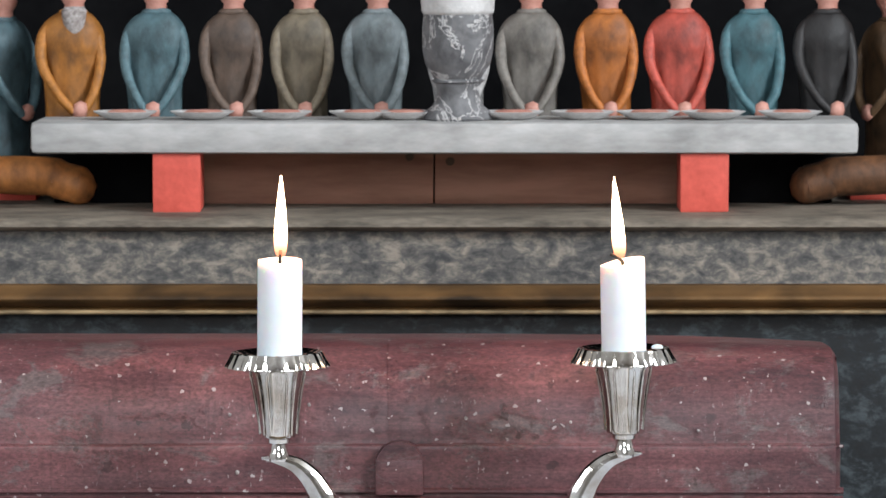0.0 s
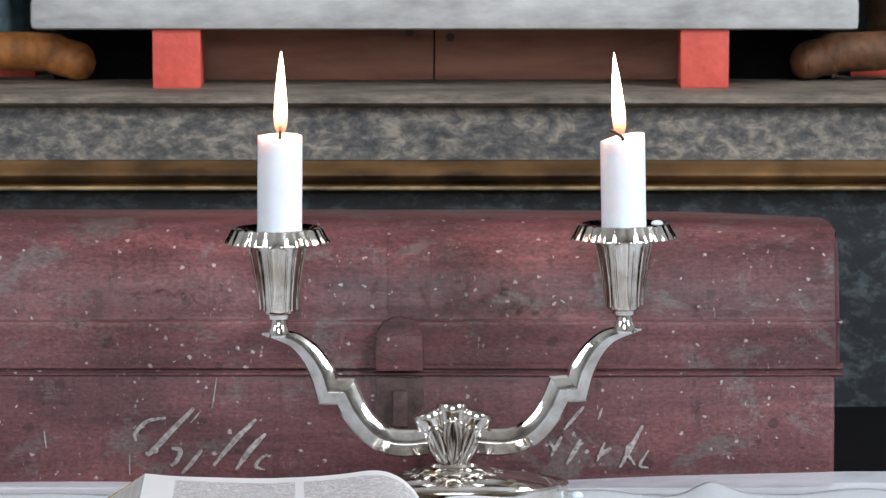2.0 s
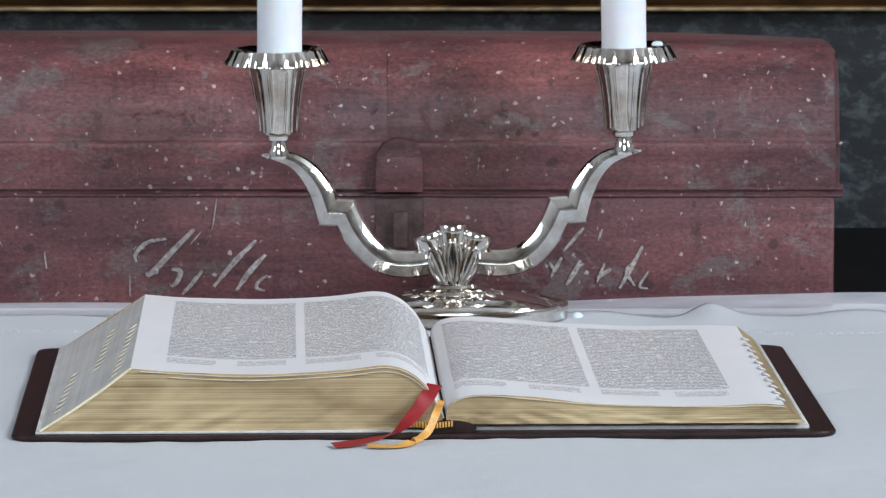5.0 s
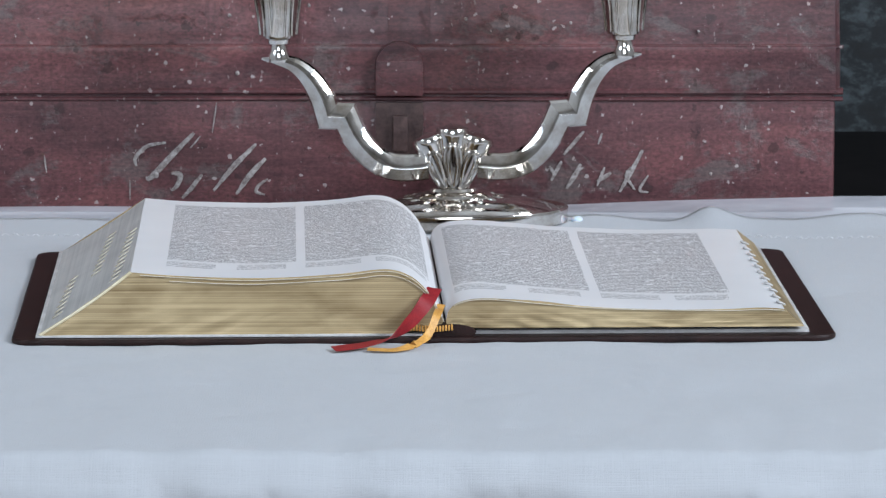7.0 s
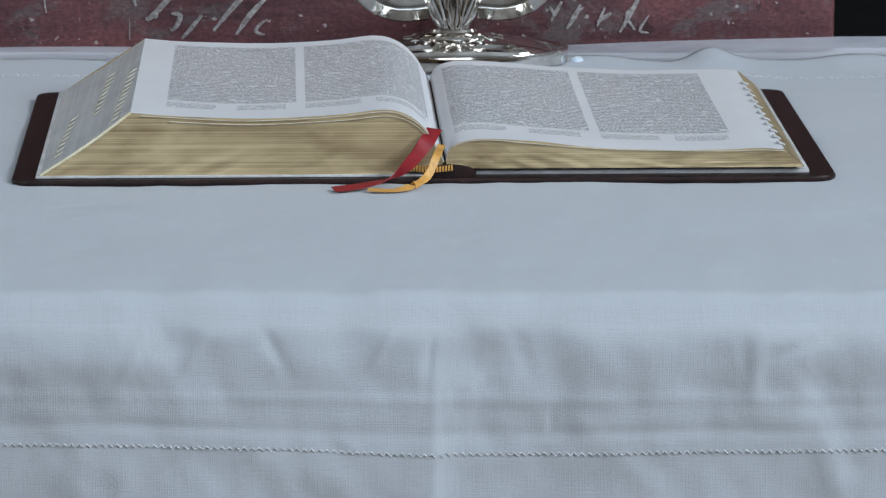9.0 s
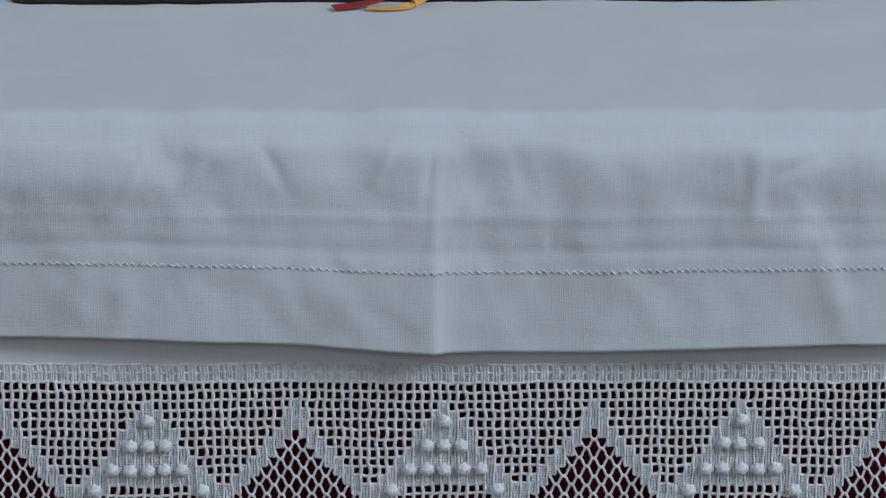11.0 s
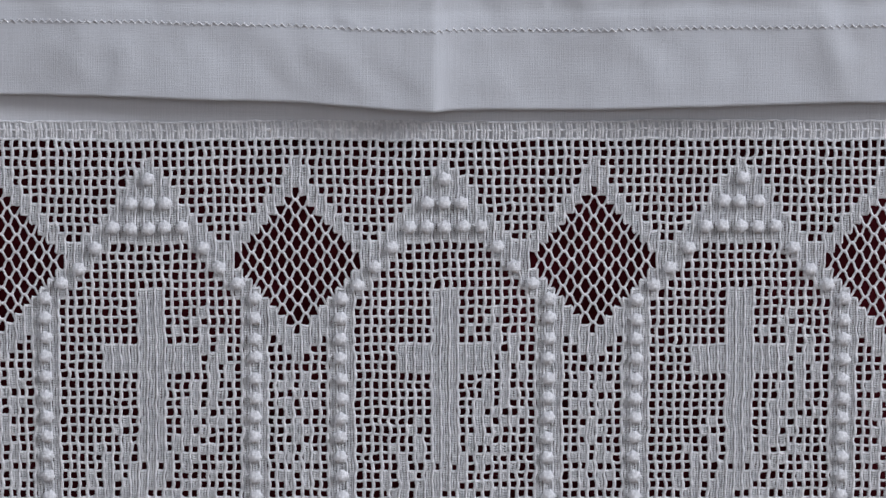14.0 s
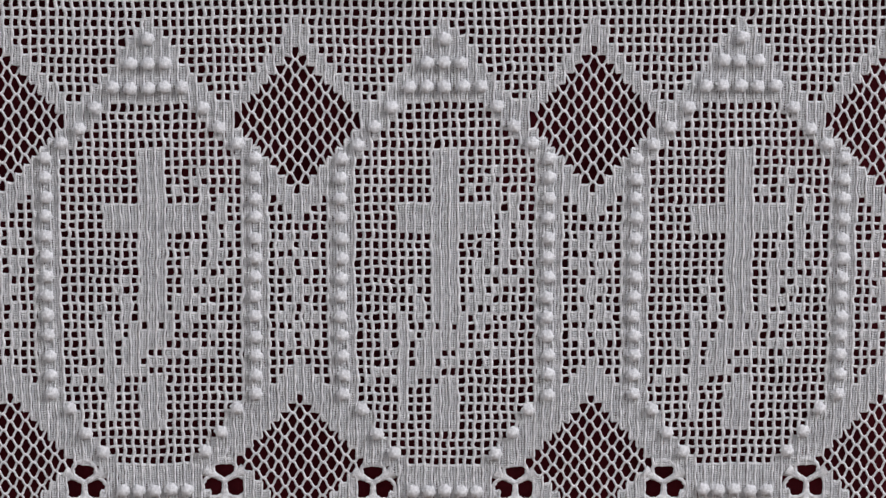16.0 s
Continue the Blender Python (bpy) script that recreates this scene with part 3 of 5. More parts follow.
def cord(a, b, r, c, radius, out=0.0, slack=1.0):
    """One tall stitch: a twisted cord from a down to b, swaying a little from row to row."""
    sway = slack * ((0.00026 if r % 2 else -0.00026) + 0.00016 * JIT[r, c - C0, 1])
    pts = []
    for i in range(9):
        t = i / 8
        twist = 0.00011 if i % 2 else -0.00011
        pts.append(a + (b - a) * t + (sway * math.sin(math.pi * t) + twist, -0.0003 * math.sin(math.pi * t) - out, 0))
    lace.yarn(pts, [radius * k for k in ROPE], 0.85)


for r in range(LAST):
    for c in range(C0, C1):
        here, left, above = chart(r, c), chart(r, c - 1), (chart(r - 1, c) if r else "x")
        a, b, d, e = node(c, r), node(c + 1, r), node(c, r + 1), node(c + 1, r + 1)
        if not (here == "." and left == "."):
            cord(a, d, r, c, *((POST, 0.0) if "o" in (here, left) else (0.00058, 0.0002, 0.35)))
        if not (here == "." and above == ".") and not (here == "x" and above == "x"):
            m = (a + b) / 2 + (0, 0, 0.00018 * JIT[r, c - C0, 0] - 0.0001)
            lace.yarn([a, a + (m - a) * 0.55, m, m + (b - m) * 0.45, b], [CHAIN * k for k in (1.45, 0.9, 1.08, 0.9, 1.45)])
        if here == "x":
            for w in (0.34, 0.67):
                cord(a + (b - a) * w, d + (e - d) * w, r + round(w * 3), c, 0.00056, -0.0009)
            # chevrons of wrapped yarn between the tall stitches
            for k in range(4):
                p, q = a + (d - a) * (k + 0.10) / 4, b + (e - b) * (k + 0.10) / 4
                m = (p + q) / 2 + (d - a) * 0.17 + (0.00008 * JIT[r, c - C0, k % 2], 0, 0)
                for end in (p + (q - p) * 0.16, p + (q - p) * 0.84):
                    lace.yarn([end, (end + m) / 2 + (0, -0.0005, 0.00012), m], [0.00030, 0.00043, 0.00030], 0.9)
for c in range(C0, C1):
    for k in range(3):
        a, b = node(c + k / 3, -0.1), node(c + k / 3, -1.9)
        if (c * 3 + k) % 4:
            a[0] += 0.0003
            lace.yarn([a, (a + b) / 2 + (0.0003, -0.0001, 0), b], [0.0005, 0.00062, 0.0005])
    for rr in (-1.0, -1.9):
        a, b = node(c, rr), node(c + 1, rr)
        lace.yarn([a, (a + b) / 2, b], [0.0005, 0.00062, 0.0005])


def net_diamond(cc, rc, hw, hh):
    """A net of tall loops, nine holes to a side, hung from the stepped edge."""
    k = 9
    at = lambda i, j: node(cc + 0.5 + hw * (i + j - k) / k, rc + 0.5 + hh * (j - i) / k)
    for i in range(1, k):
        for j in range(k):
            for p, q in ((at(i, j), at(i, j + 1)), (at(j, i), at(j + 1, i))):
                rise, way = np.array(((q - p)[0], 0, 0)), q - p
                rad = 0.00051
                line = [p, p + rise * 0.17 + way * 0.03, p + rise * 0.10 + way * 0.30, p + way * 0.5, q - rise * 0.10 - way * 0.30, q - rise * 0.17 - way * 0.03, q]
                lace.yarn([v + (0.00007 * (-1) ** n, 0, 0) for n, v in enumerate(line)], [rad * f for f in (1.35, 1.2, 0.95, 1.05, 0.95, 1.2, 1.35)])


def flower(cc, rc):
    """Three round open petals parted by thick wrapped spokes inside a ring."""
    mid = node(cc, rc)
    for turn in (90, 210, 330):
        eye = mid + np.array((math.cos(radians(turn)), 0, math.sin(radians(turn)))) * 0.0051
        ring = [eye + np.array((math.cos(t) * (1 + 0.04 * math.sin(9 * t)), 0, math.sin(t))) * 0.0048 for t in np.linspace(0, 2 * math.pi, 25)]
        lace.yarn(ring, [0.00085 + 0.00015 * (-1) ** n for n in range(25)])
    for turn in (-90, 30, 150):
        tip = mid + np.array((math.cos(radians(turn)), 0, math.sin(radians(turn)))) * 0.0096
        lace.yarn([mid, mid + (tip - mid) * 0.3, mid + (tip - mid) * 0.62, tip], [0.0012, 0.0011, 0.0018, 0.0030], 0.4)


for k in range(-2, 3):
    net_diamond(34 * k, 12.5, 7.9, 8.5)
    net_diamond(34 * k, 50.2, 7.8, 8.2)
    flower(34 * k + 9.1, 53.0)
    flower(34 * k - 8.1, 53.0)
lace_ob = new("crochet_lace", lace.mesh("crochet_lace", THREAD))
lace_ob.parent = altar_cloth
tagged(lace_ob, "white crocheted lace border with crosses and diamonds", kind="stuff")

g = Geo()
prof = [(0.0002, -1.0), (0.6, -0.82), (0.95, -0.35), (1.0, 0.1), (0.82, 0.6), (0.45, 0.92), (0.0002, 1.0)]
g.lathe([(p.x * 0.0026, p.y * 0.0024) for p in spline([(a, b, 0) for a, b in prof], 2)], 20, flute=lambda a, z: 1 + 0.09 * math.sin(6 * a + 900 * z))
g.v = [(x * 1.05, z * 0.8, y) for x, y, z in g.v]
g.f = [f[::-1] for f in g.f]
g.v = [tuple(Vector(p) * (1 + 0.16 * noise.noise(Vector(p) * 900))) for p in g.v]
bobble_mesh = g.mesh("crochet_bobble", THREAD, 60)
BOBBLES = [(17, 3.6), (15, 6.2), (17, 6.2), (19, 6.2), (13, 8.8), (15, 8.8), (17, 8.8), (19, 8.8), (21, 8.8), (11, 11.1), (23, 11.1), (9, 13.2), (25, 13.2),
           (7, 15), (27, 15), (7.2, 44.2), (26.8, 44.2), (9, 46.8), (25, 46.8), (11, 49), (23, 49), (13.2, 53.4), (15.1, 53.4), (17, 53.4), (18.9, 53.4), (20.8, 53.4)]
BOBBLES += [(c, 16.5 + 2.17 * k) for k in range(13) for c in (5, 29)]
for k in range(-1, 2):
    for c, r in BOBBLES:
        ob = new("crochet_bobble", bobble_mesh)
        ob.parent = altar_cloth
        p = node(c + 34 * k + 0.5, r + 0.5)
        ob.matrix_basis = pose(p[0], p[1] - 0.0011, p[2], 0, rng.uniform(-40, 40), 0)

# sheer strip at the back, in front of the trunk
g = Geo()
g.grid(120, 10, lambda u, v: (-0.5 + u, 2.52 + 0.030 * v, TABLE + 0.0045 + v * v * (0.0022 + 0.0055 * max(0, min(1, (u - 0.55) / 0.16)) + 0.002 * wob(u, v * 0.3, 8, 31))))
solid("sheer_runner", g, SHEER, "sheer white voile strip lying before the trunk", "tablecloth", sharp=180)

# ---- the open book ----
book = thing("open_book", (-0.0079, 2.154, TABLE + 0.0046), "open thick book with gilt edges and a brown leather cover", "book", rz=1.85)
PAGE_NEAR, PAGE_FAR = 0.006, 0.243


def book_part(name, geo, mats, label="", **kw):
    return part(name, geo, mats, book, label, **kw)


def cover_outline(w, d, r):
    pts = []
    for cx, cy, a0 in ((w / 2 - r, d - r, 0), (-w / 2 + r, d - r, 90), (-w / 2 + r, r, 180), (w / 2 - r, r, 270)):
        for k in range(7):
            a = radians(a0 + 15 * k)
            pts.append((cx + r * math.cos(a), cy + r * math.sin(a)))
    return pts


g = Geo()
rim = cover_outline(0.3690, 0.250, 0.010)
rings = [(0.9965, 0.0), (1.0, 0.0008), (1.0, 0.0018), (0.9965, 0.0027)]
verts = [(x * s, (y - 0.125) * s + 0.125, z + 0.0006 * wob(x, y, 18, 2) - 0.0006) for s, z in rings for x, y in rim]
n = len(rim)
faces = [(j * n + k, j * n + (k + 1) % n, (j + 1) * n + (k + 1) % n, (j + 1) * n + k) for j in range(3) for k in range(n)]
faces += [tuple(range(n))[::-1], tuple(3 * n + k for k in range(n))]
g.add(verts, faces)
book_part("cover", g, LEATHER, "dark brown leather cover")
g = Geo()
g.sweep([(0.011, 0.004, 0.004), (0.011, 0.246, 0.004)], [(0.012 * math.cos(a), 0.0035 * math.sin(a)) for a in np.linspace(0, 2 * math.pi, 17)[:-1]], up=(0, 0, 1))
book_part("spine", g, LEATHER)

LEFT_TOP = [(-131, 31.5), (-105, 29.6), (-77, 28.4), (-39, 30.2), (-18, 32.4), (-7, 29.5), (1, 22.5), (6, 14), (8.6, 9)]
RIGHT_TOP = [(9.4, 9), (11, 14), (16, 17.6), (27, 19), (50, 17.2), (76, 14.8), (101, 13.6), (133, 13.4), (150, 13.8), (161, 13.2)]
L_TOP = spline([(x * MM, 0, z * MM) for x, z in LEFT_TOP], 6)
R_TOP = spline([(x * MM, 0, z * MM) for x, z in RIGHT_TOP], 6)
FLOOR = 0.0032


def depth_of(v):
    return PAGE_NEAR + (PAGE_FAR - PAGE_NEAR) * v


def top_point(line, i, v):
    p = line[i]
    k = 1.0 - 0.07 * v
    return (p.x, depth_of(v), FLOOR + (p.z - FLOOR) * k + 0.0006 * wob(p.x, v * 0.2, 30, 4))


def page_top(line):
    m = len(line) - 1
    g = Geo().grid(m, 24, lambda u, v: top_point(line, round(u * m), v))
    a, c, left = line[0].x, line[-1].x, line[0].x < 0
    g.uv = [((x - a) / (c - a) * (0.946 if left else 0.968) + (0.0015 if left else 0.074), t) for (x, y, z), (s, t) in zip(g.v, g.uv)]
    return g


def page_edge(line, v, bottom, flip):
    m = len(line) - 1
    return Geo().grid(m, 10, lambda u, w: tuple(Vector((bottom(u)[0], depth_of(v), bottom(u)[1])).lerp(Vector(top_point(line, round(u * m), v)), w)
                                                + Vector((0, (0.0005 * wob(u * 3, w, 6, 9) + 0.0003 * wob(u * 3, w, 30, 10)) * (1 - w) * 2 if v == 0 else 0, 0))), flip=flip)


book_part("page", page_top(L_TOP), PAGE, "thin printed page in two columns", sharp=180)
book_part("page", page_top(R_TOP), PAGE, "thin printed page in two columns", sharp=180)
lb = lambda u: (-0.1716 + 0.1786 * u, FLOOR + 0.006 * max(0, u - 0.9) * 10 * 0.5)
rb = lambda u: (0.0100 + 0.1600 * u, FLOOR + 0.0022)
for v, flip in ((0, False), (1, True)):
    book_part("page_edges", page_edge(L_TOP, v, lb, flip), GILT, "worn gilt page edges", sharp=180)
    book_part("page_edges", page_edge(R_TOP, v, rb, flip), GILT, "worn gilt page edges", sharp=180)
g = Geo().grid(14, 24, lambda u, v: tuple(Vector((-0.1716, depth_of(v), FLOOR)).lerp(Vector(top_point(L_TOP, 0, v)), u) + Vector((0.0015 * math.sin(u * 3.1), 0, 0))))
book_part("fore_edge", g, FOREEDGE, "slanting grey fore-edge with thumb index", sharp=180)
g = Geo().grid(10, 24, lambda u, v: tuple(Vector(top_point(R_TOP, len(R_TOP) - 1, v)).lerp(Vector((0.1700, depth_of(v), FLOOR + 0.0022)), u)))
book_part("fore_edge", g, GILT, "worn gilt fore-edge with thumb index", sharp=180)
# endpapers under the blocks
book_part("endpaper", Geo().box(-0.1735, 0.004, 0.0045, 0.2445, 0.0022, FLOOR, 0.0002), WHITEPAINT, "white endpaper")
book_part("endpaper", Geo().box(0.016, 0.1725, 0.0090, 0.2445, 0.0022, FLOOR + 0.0006, 0.0002), WHITEPAINT, "white endpaper")
g = Geo()
g.lathe([(0.0002, 0), (0.0009, 0.0001), (0.0010, 0.0004), (0.0008, 0.0007), (0.0002, 0.0008)], 8, sx=3.0, sy=1.3)
notch = g.mesh("thumb_notch", LEAF)
g = Geo()
g.lathe([(0.0002, 0), (0.0019, 0.0002), (0.0022, 0.0007), (0.0017, 0.0012), (0.0002, 0.0014)], 10, sy=1.3)
tab = g.mesh("thumb_tab", WHITEPAINT)
for k in range(11):
    v = 0.06 + 0.074 * k
    ob = new("thumb_tab", tab)
    ob.parent = book
    e = Vector(top_point(R_TOP, len(R_TOP) - 1, v))
    ob.matrix_basis = pose(e.x - 0.0005 - 0.0004 * (k % 2), e.y, e.z - 0.0003, 0, 24, 20)
for v0, u0, count in ((0.06, 0.80, 11), (0.34, 0.52, 9), (0.10, 0.16, 8)):
    for k in range(count):
        v, u = v0 + 0.052 * k, u0 + 0.012 * k
        ob = new("thumb_notch", notch)
        ob.parent = book
        a, c = Vector((-0.1716, depth_of(v), FLOOR)), Vector(top_point(L_TOP, 0, v))
        p = a.lerp(c, u) + Vector((0.0015 * math.sin(u * 3.1), 0, 0))
        ob.matrix_basis = pose(p.x - 0.0004, p.y, p.z + 0.0002, 0, -35, 0)
# the gilt corner of the slanting block, and a few leaves lifting from the front edge
g = Geo()
edge = [Vector((-0.1716, PAGE_NEAR, FLOOR)).lerp(Vector(top_point(L_TOP, 0, 0)), t) + Vector((0.0015 * math.sin(t * 3.1), -0.0002, 0.0001)) for t in np.linspace(0, 1, 14)]
g.sweep(edge, [(0.0007 * math.cos(b), 0.0007 * math.sin(b)) for b in np.linspace(0, 2 * math.pi, 9)[:-1]])
book_part("page_corner", g, BRIGHTGOLD, "bright gilt corner of the page block")
for line, lows in ((L_TOP, (0.0009, 0.0026)), (R_TOP, (0.0010,))):
    for n, low in enumerate(lows):
        span = [p for i, p in enumerate(line) if (i > 3 * n if line is L_TOP else i > 8)]
        path = [(p.x, PAGE_NEAR - 0.0004 - 0.0003 * wob(p.x, n, 40, 5), FLOOR + (p.z - FLOOR) * (1 - low / 0.026) + 0.0004 * wob(p.x, n, 25, 6)) for p in span]
        book_part("leaf_edge", Geo().sweep(path, [(-0.0005, -0.00009), (0.0005, -0.00009), (0.0005, 0.00009), (-0.0005, 0.00009)], up=(0, 0, 1)), LEAF, "thin page edge lifting from the block")
# headband and two ribbons
g = Geo()
for k in range(16):
    x = -0.008 + 0.0013 * k
    g.box(x, x + 0.0009, 0.0030, 0.0058, 0.0040 + 0.0010 * abs(k - 8) / 8, 0.0066 + 0.0010 * abs(k - 8) / 8, 0.0003)
book_part("headband", g, RIBBON_GOLD, "gold striped headband")


def ribbon(path, width, mat, name, label):
    line = spline(path, 8)
    sec = [(-width / 2, -0.0002), (width / 2, -0.0002), (width / 2, 0.0002), (-width / 2, 0.0002)]
    g = Geo()
    m = len(line)
    vv, ff = [], []
    for i, p in enumerate(line):
        t = (line[min(i + 1, m - 1)] - line[max(i - 1, 0)]).normalized()
        tw = i / (m - 1)
        side = Vector((1, 0.2, 0)).lerp(Vector((0.25, 1, 0.15)), tw)
        side = (side - t * side.dot(t)).normalized()
        up = side.cross(t).normalized()
        vv += [p + side * a + up * c for a, c in sec]
    for i in range(m - 1):
        ff += [(i * 4 + k, i * 4 + (k + 1) % 4, i * 4 + 4 + (k + 1) % 4, i * 4 + 4 + k) for k in range(4)]
    ff += [(3, 2, 1, 0), tuple(4 * (m - 1) + k for k in range(4))]
    g.add(vv, ff)
    book_part(name, g, mat, label)


ribbon([(0.0045, 0.012, 0.0225), (0.001, 0.001, 0.0190), (-0.006, -0.0045, 0.0110), (-0.015, -0.010, 0.0048), (-0.027, -0.016, 0.0022), (-0.041, -0.021, 0.0012)],
       0.0068, RIBBON_RED, "ribbon", "red satin bookmark ribbon")
ribbon([(0.0075, 0.010, 0.0155), (0.005, 0.000, 0.0120), (0.001, -0.006, 0.0045), (-0.005, -0.015, 0.0020), (-0.014, -0.024, 0.0012), (-0.026, -0.022, 0.0012)],
       0.0036, RIBBON_GOLD, "ribbon", "golden satin bookmark ribbon")

# ---- the two-armed silver candelabrum ----
STICK = (0.0055, 2.505, TABLE + 0.0048)
stick = thing("candelabrum", STICK, "polished silver two-armed candelabrum with a shell-shaped stem", "candlestick", ry=-0.72)
g = Geo()
g.lathe([(0.0575, 0.0), (0.0592, 0.0006), (0.0588, 0.0036), (0.0594, 0.0070), (0.0590, 0.0079), (0.0578, 0.0080), (0.0566, 0.0072), (0.0548, 0.0068), (0.0515, 0.0084), (0.042, 0.0112), (0.030, 0.0129), (0.0205, 0.0135)], 72, sy=0.64)
part("base", g, SILVER, stick)
g = Geo()
g.lathe([(0.0200, 0.0125), (0.0205, 0.0140), (0.0185, 0.0156), (0.0125, 0.0166), (0.0115, 0.0180)], 48, sy=0.75)
part("collar", g, SILVER, stick)
for k in range(16):
    turn = 2 * math.pi * (k + 0.5) / 16
    g = Geo().lathe([(0.0002, 0), (0.0011, 0.0015), (0.0016, 0.0040), (0.0012, 0.0066), (0.0002, 0.0080)], 10)
    m = Matrix.Translation((0.0195 * math.cos(turn), 0.0150 * math.sin(turn), 0.0130)) @ pose(0, 0, 0, 0, 0, math.degrees(turn)) @ pose(0, 0, 0, 0, 96, 0)
    g.v = [tuple(m @ Vector(p)) for p in g.v]
    part("ray", g, SILVER, stick)
# the shell: three broad lobes fanning out from a narrow waist, each with a drop-shaped loop on its face
for k in (-1, 0, 1):
    lean = radians(k * 19)
    long = 0.0345 - 0.003 * abs(k)
    pts, scl = [], []
    for i in range(19):
        t = i / 18
        d = 0.002 + long * t
        pts.append((0.0030 * k + math.sin(lean) * d, 0.0012 * abs(k), 0.0145 + math.cos(lean) * d))
        s = 0.0036 + 0.0056 * t
        cap = max(0.05, 1 - ((t - 0.86) / 0.142) ** 3) ** 0.5 if t > 0.86 else 1.0
        scl.append((s * cap, (0.0062 + 0.0028 * t) * cap))
    lobe = part("shell_lobe", Geo().sweep(pts, [(math.cos(b), math.sin(b)) for b in np.linspace(0, 2 * math.pi, 21)[:-1]], scale=scl), SILVER, stick)
    for grow, rad in ((1.12, 0.00105), (0.62, 0.0008)):
        loop = []
        for i in range(29):
            b = -1 + 2 * i / 28
            w = 0.0046 * grow * math.sin(b * math.pi)
            d = 0.004 + (long - 0.0115) * (0.5 + 0.5 * math.cos(b * math.pi)) ** 0.8
            face = 0.0062 + 0.0028 * d / long - 0.0006 + 0.0008
            loop.append((0.0030 * k + math.sin(lean) * d + math.cos(lean) * w * (0.55 + 0.45 * d / long), 0.0012 * abs(k) - face * math.sqrt(max(0.1, 1 - (w / 0.0078) ** 2)), 0.0145 + math.cos(lean) * d - math.sin(lean) * w))
        part("loop", Geo().sweep(loop, [(rad * math.cos(b), rad * math.sin(b)) for b in np.linspace(0, 2 * math.pi, 9)[:-1]]), SILVER, lobe)

# across the arm from its outer to its inner edge, and through it: a concave and a rounded facet meet in a ridge
ARM_SECTION = [(-1.0, -0.22), (-0.86, -0.50), (-0.45, -0.70), (0.0, -1.0), (0.42, -0.88), (0.84, -0.58), (1.0, -0.25),
               (1.0, 0.25), (0.84, 0.58), (0.42, 0.88), (0.0, 1.0), (-0.45, 0.70), (-0.86, 0.50), (-1.0, 0.22)]


def arm_rings(line, widths, sign, cut_at):
    """Rings of the arm's section along a line; at one end the section leans over to the step's slanting cut."""
    cut, m, rings = Vector((-sign * 0.0051, 0, 0.0068)), len(line) - 1, []
    for i, p in enumerate(line):
        t = (line[min(i + 1, m)] - line[max(i - 1, 0)]).normalized()
        side = Vector((-t.z, 0, t.x))
        side *= math.copysign(1, side.dot(cut)) * widths[i][0]
        near = max(0.0, 1 - abs(i - cut_at) / (0.30 * m)) ** 1.5
        side = side.lerp(cut, near)
        rings.append([p + side * a + Vector((0, widths[i][1] * c, 0)) for a, c in ARM_SECTION])
    return rings


def loft(rings, sign):
    n, faces = len(ARM_SECTION), []
    for i in range(len(rings) - 1):
        faces += [(i * n + k, i * n + (k + 1) % n, (i + 1) * n + (k + 1) % n, (i + 1) * n + k) for k in range(n)]
    faces += [tuple(range(n))[::-1], tuple((len(rings) - 1) * n + k for k in range(n))]
    return Geo().add([v for ring in rings for v in ring], faces if sign > 0 else [f[::-1] for f in faces])


def arm(sign):
    lower = spline([(sign * x * MM, 0, z * MM) for x, z in ((13, 29.5), (24, 28.6), (34, 30.2), (43.0, 36.5), (50.0, 45.5), (55.0, 55.8))], 7)
    m = len(lower) - 1
    low = arm_rings(lower, [(0.0070, 0.0068)] * (m + 1), sign, m)
    part("lower_arm", loft(low, sign), SILVER, stick, sharp=20)
    upper = spline([(sign * x * MM, 0, z * MM) for x, z in ((64.0, 56.3), (67.0, 66), (73, 76), (80.5, 82.6), (89, 85.2), (97.5, 86.2))], 7)
    m = len(upper) - 1
    high = arm_rings(upper, [(0.0062 * (1 - (i / m) ** 1.7) + 0.0007, 0.0066 * (1 - 0.75 * (i / m) ** 2)) for i in range(m + 1)], sign, 0)
    part("upper_arm", loft(high, sign), SILVER, stick, sharp=20)
    part("arm_step", loft([low[-1], [p + (q - p) * 0.5 for p, q in zip(low[-1], high[0])], high[0]], sign), SILVER, stick, sharp=20)


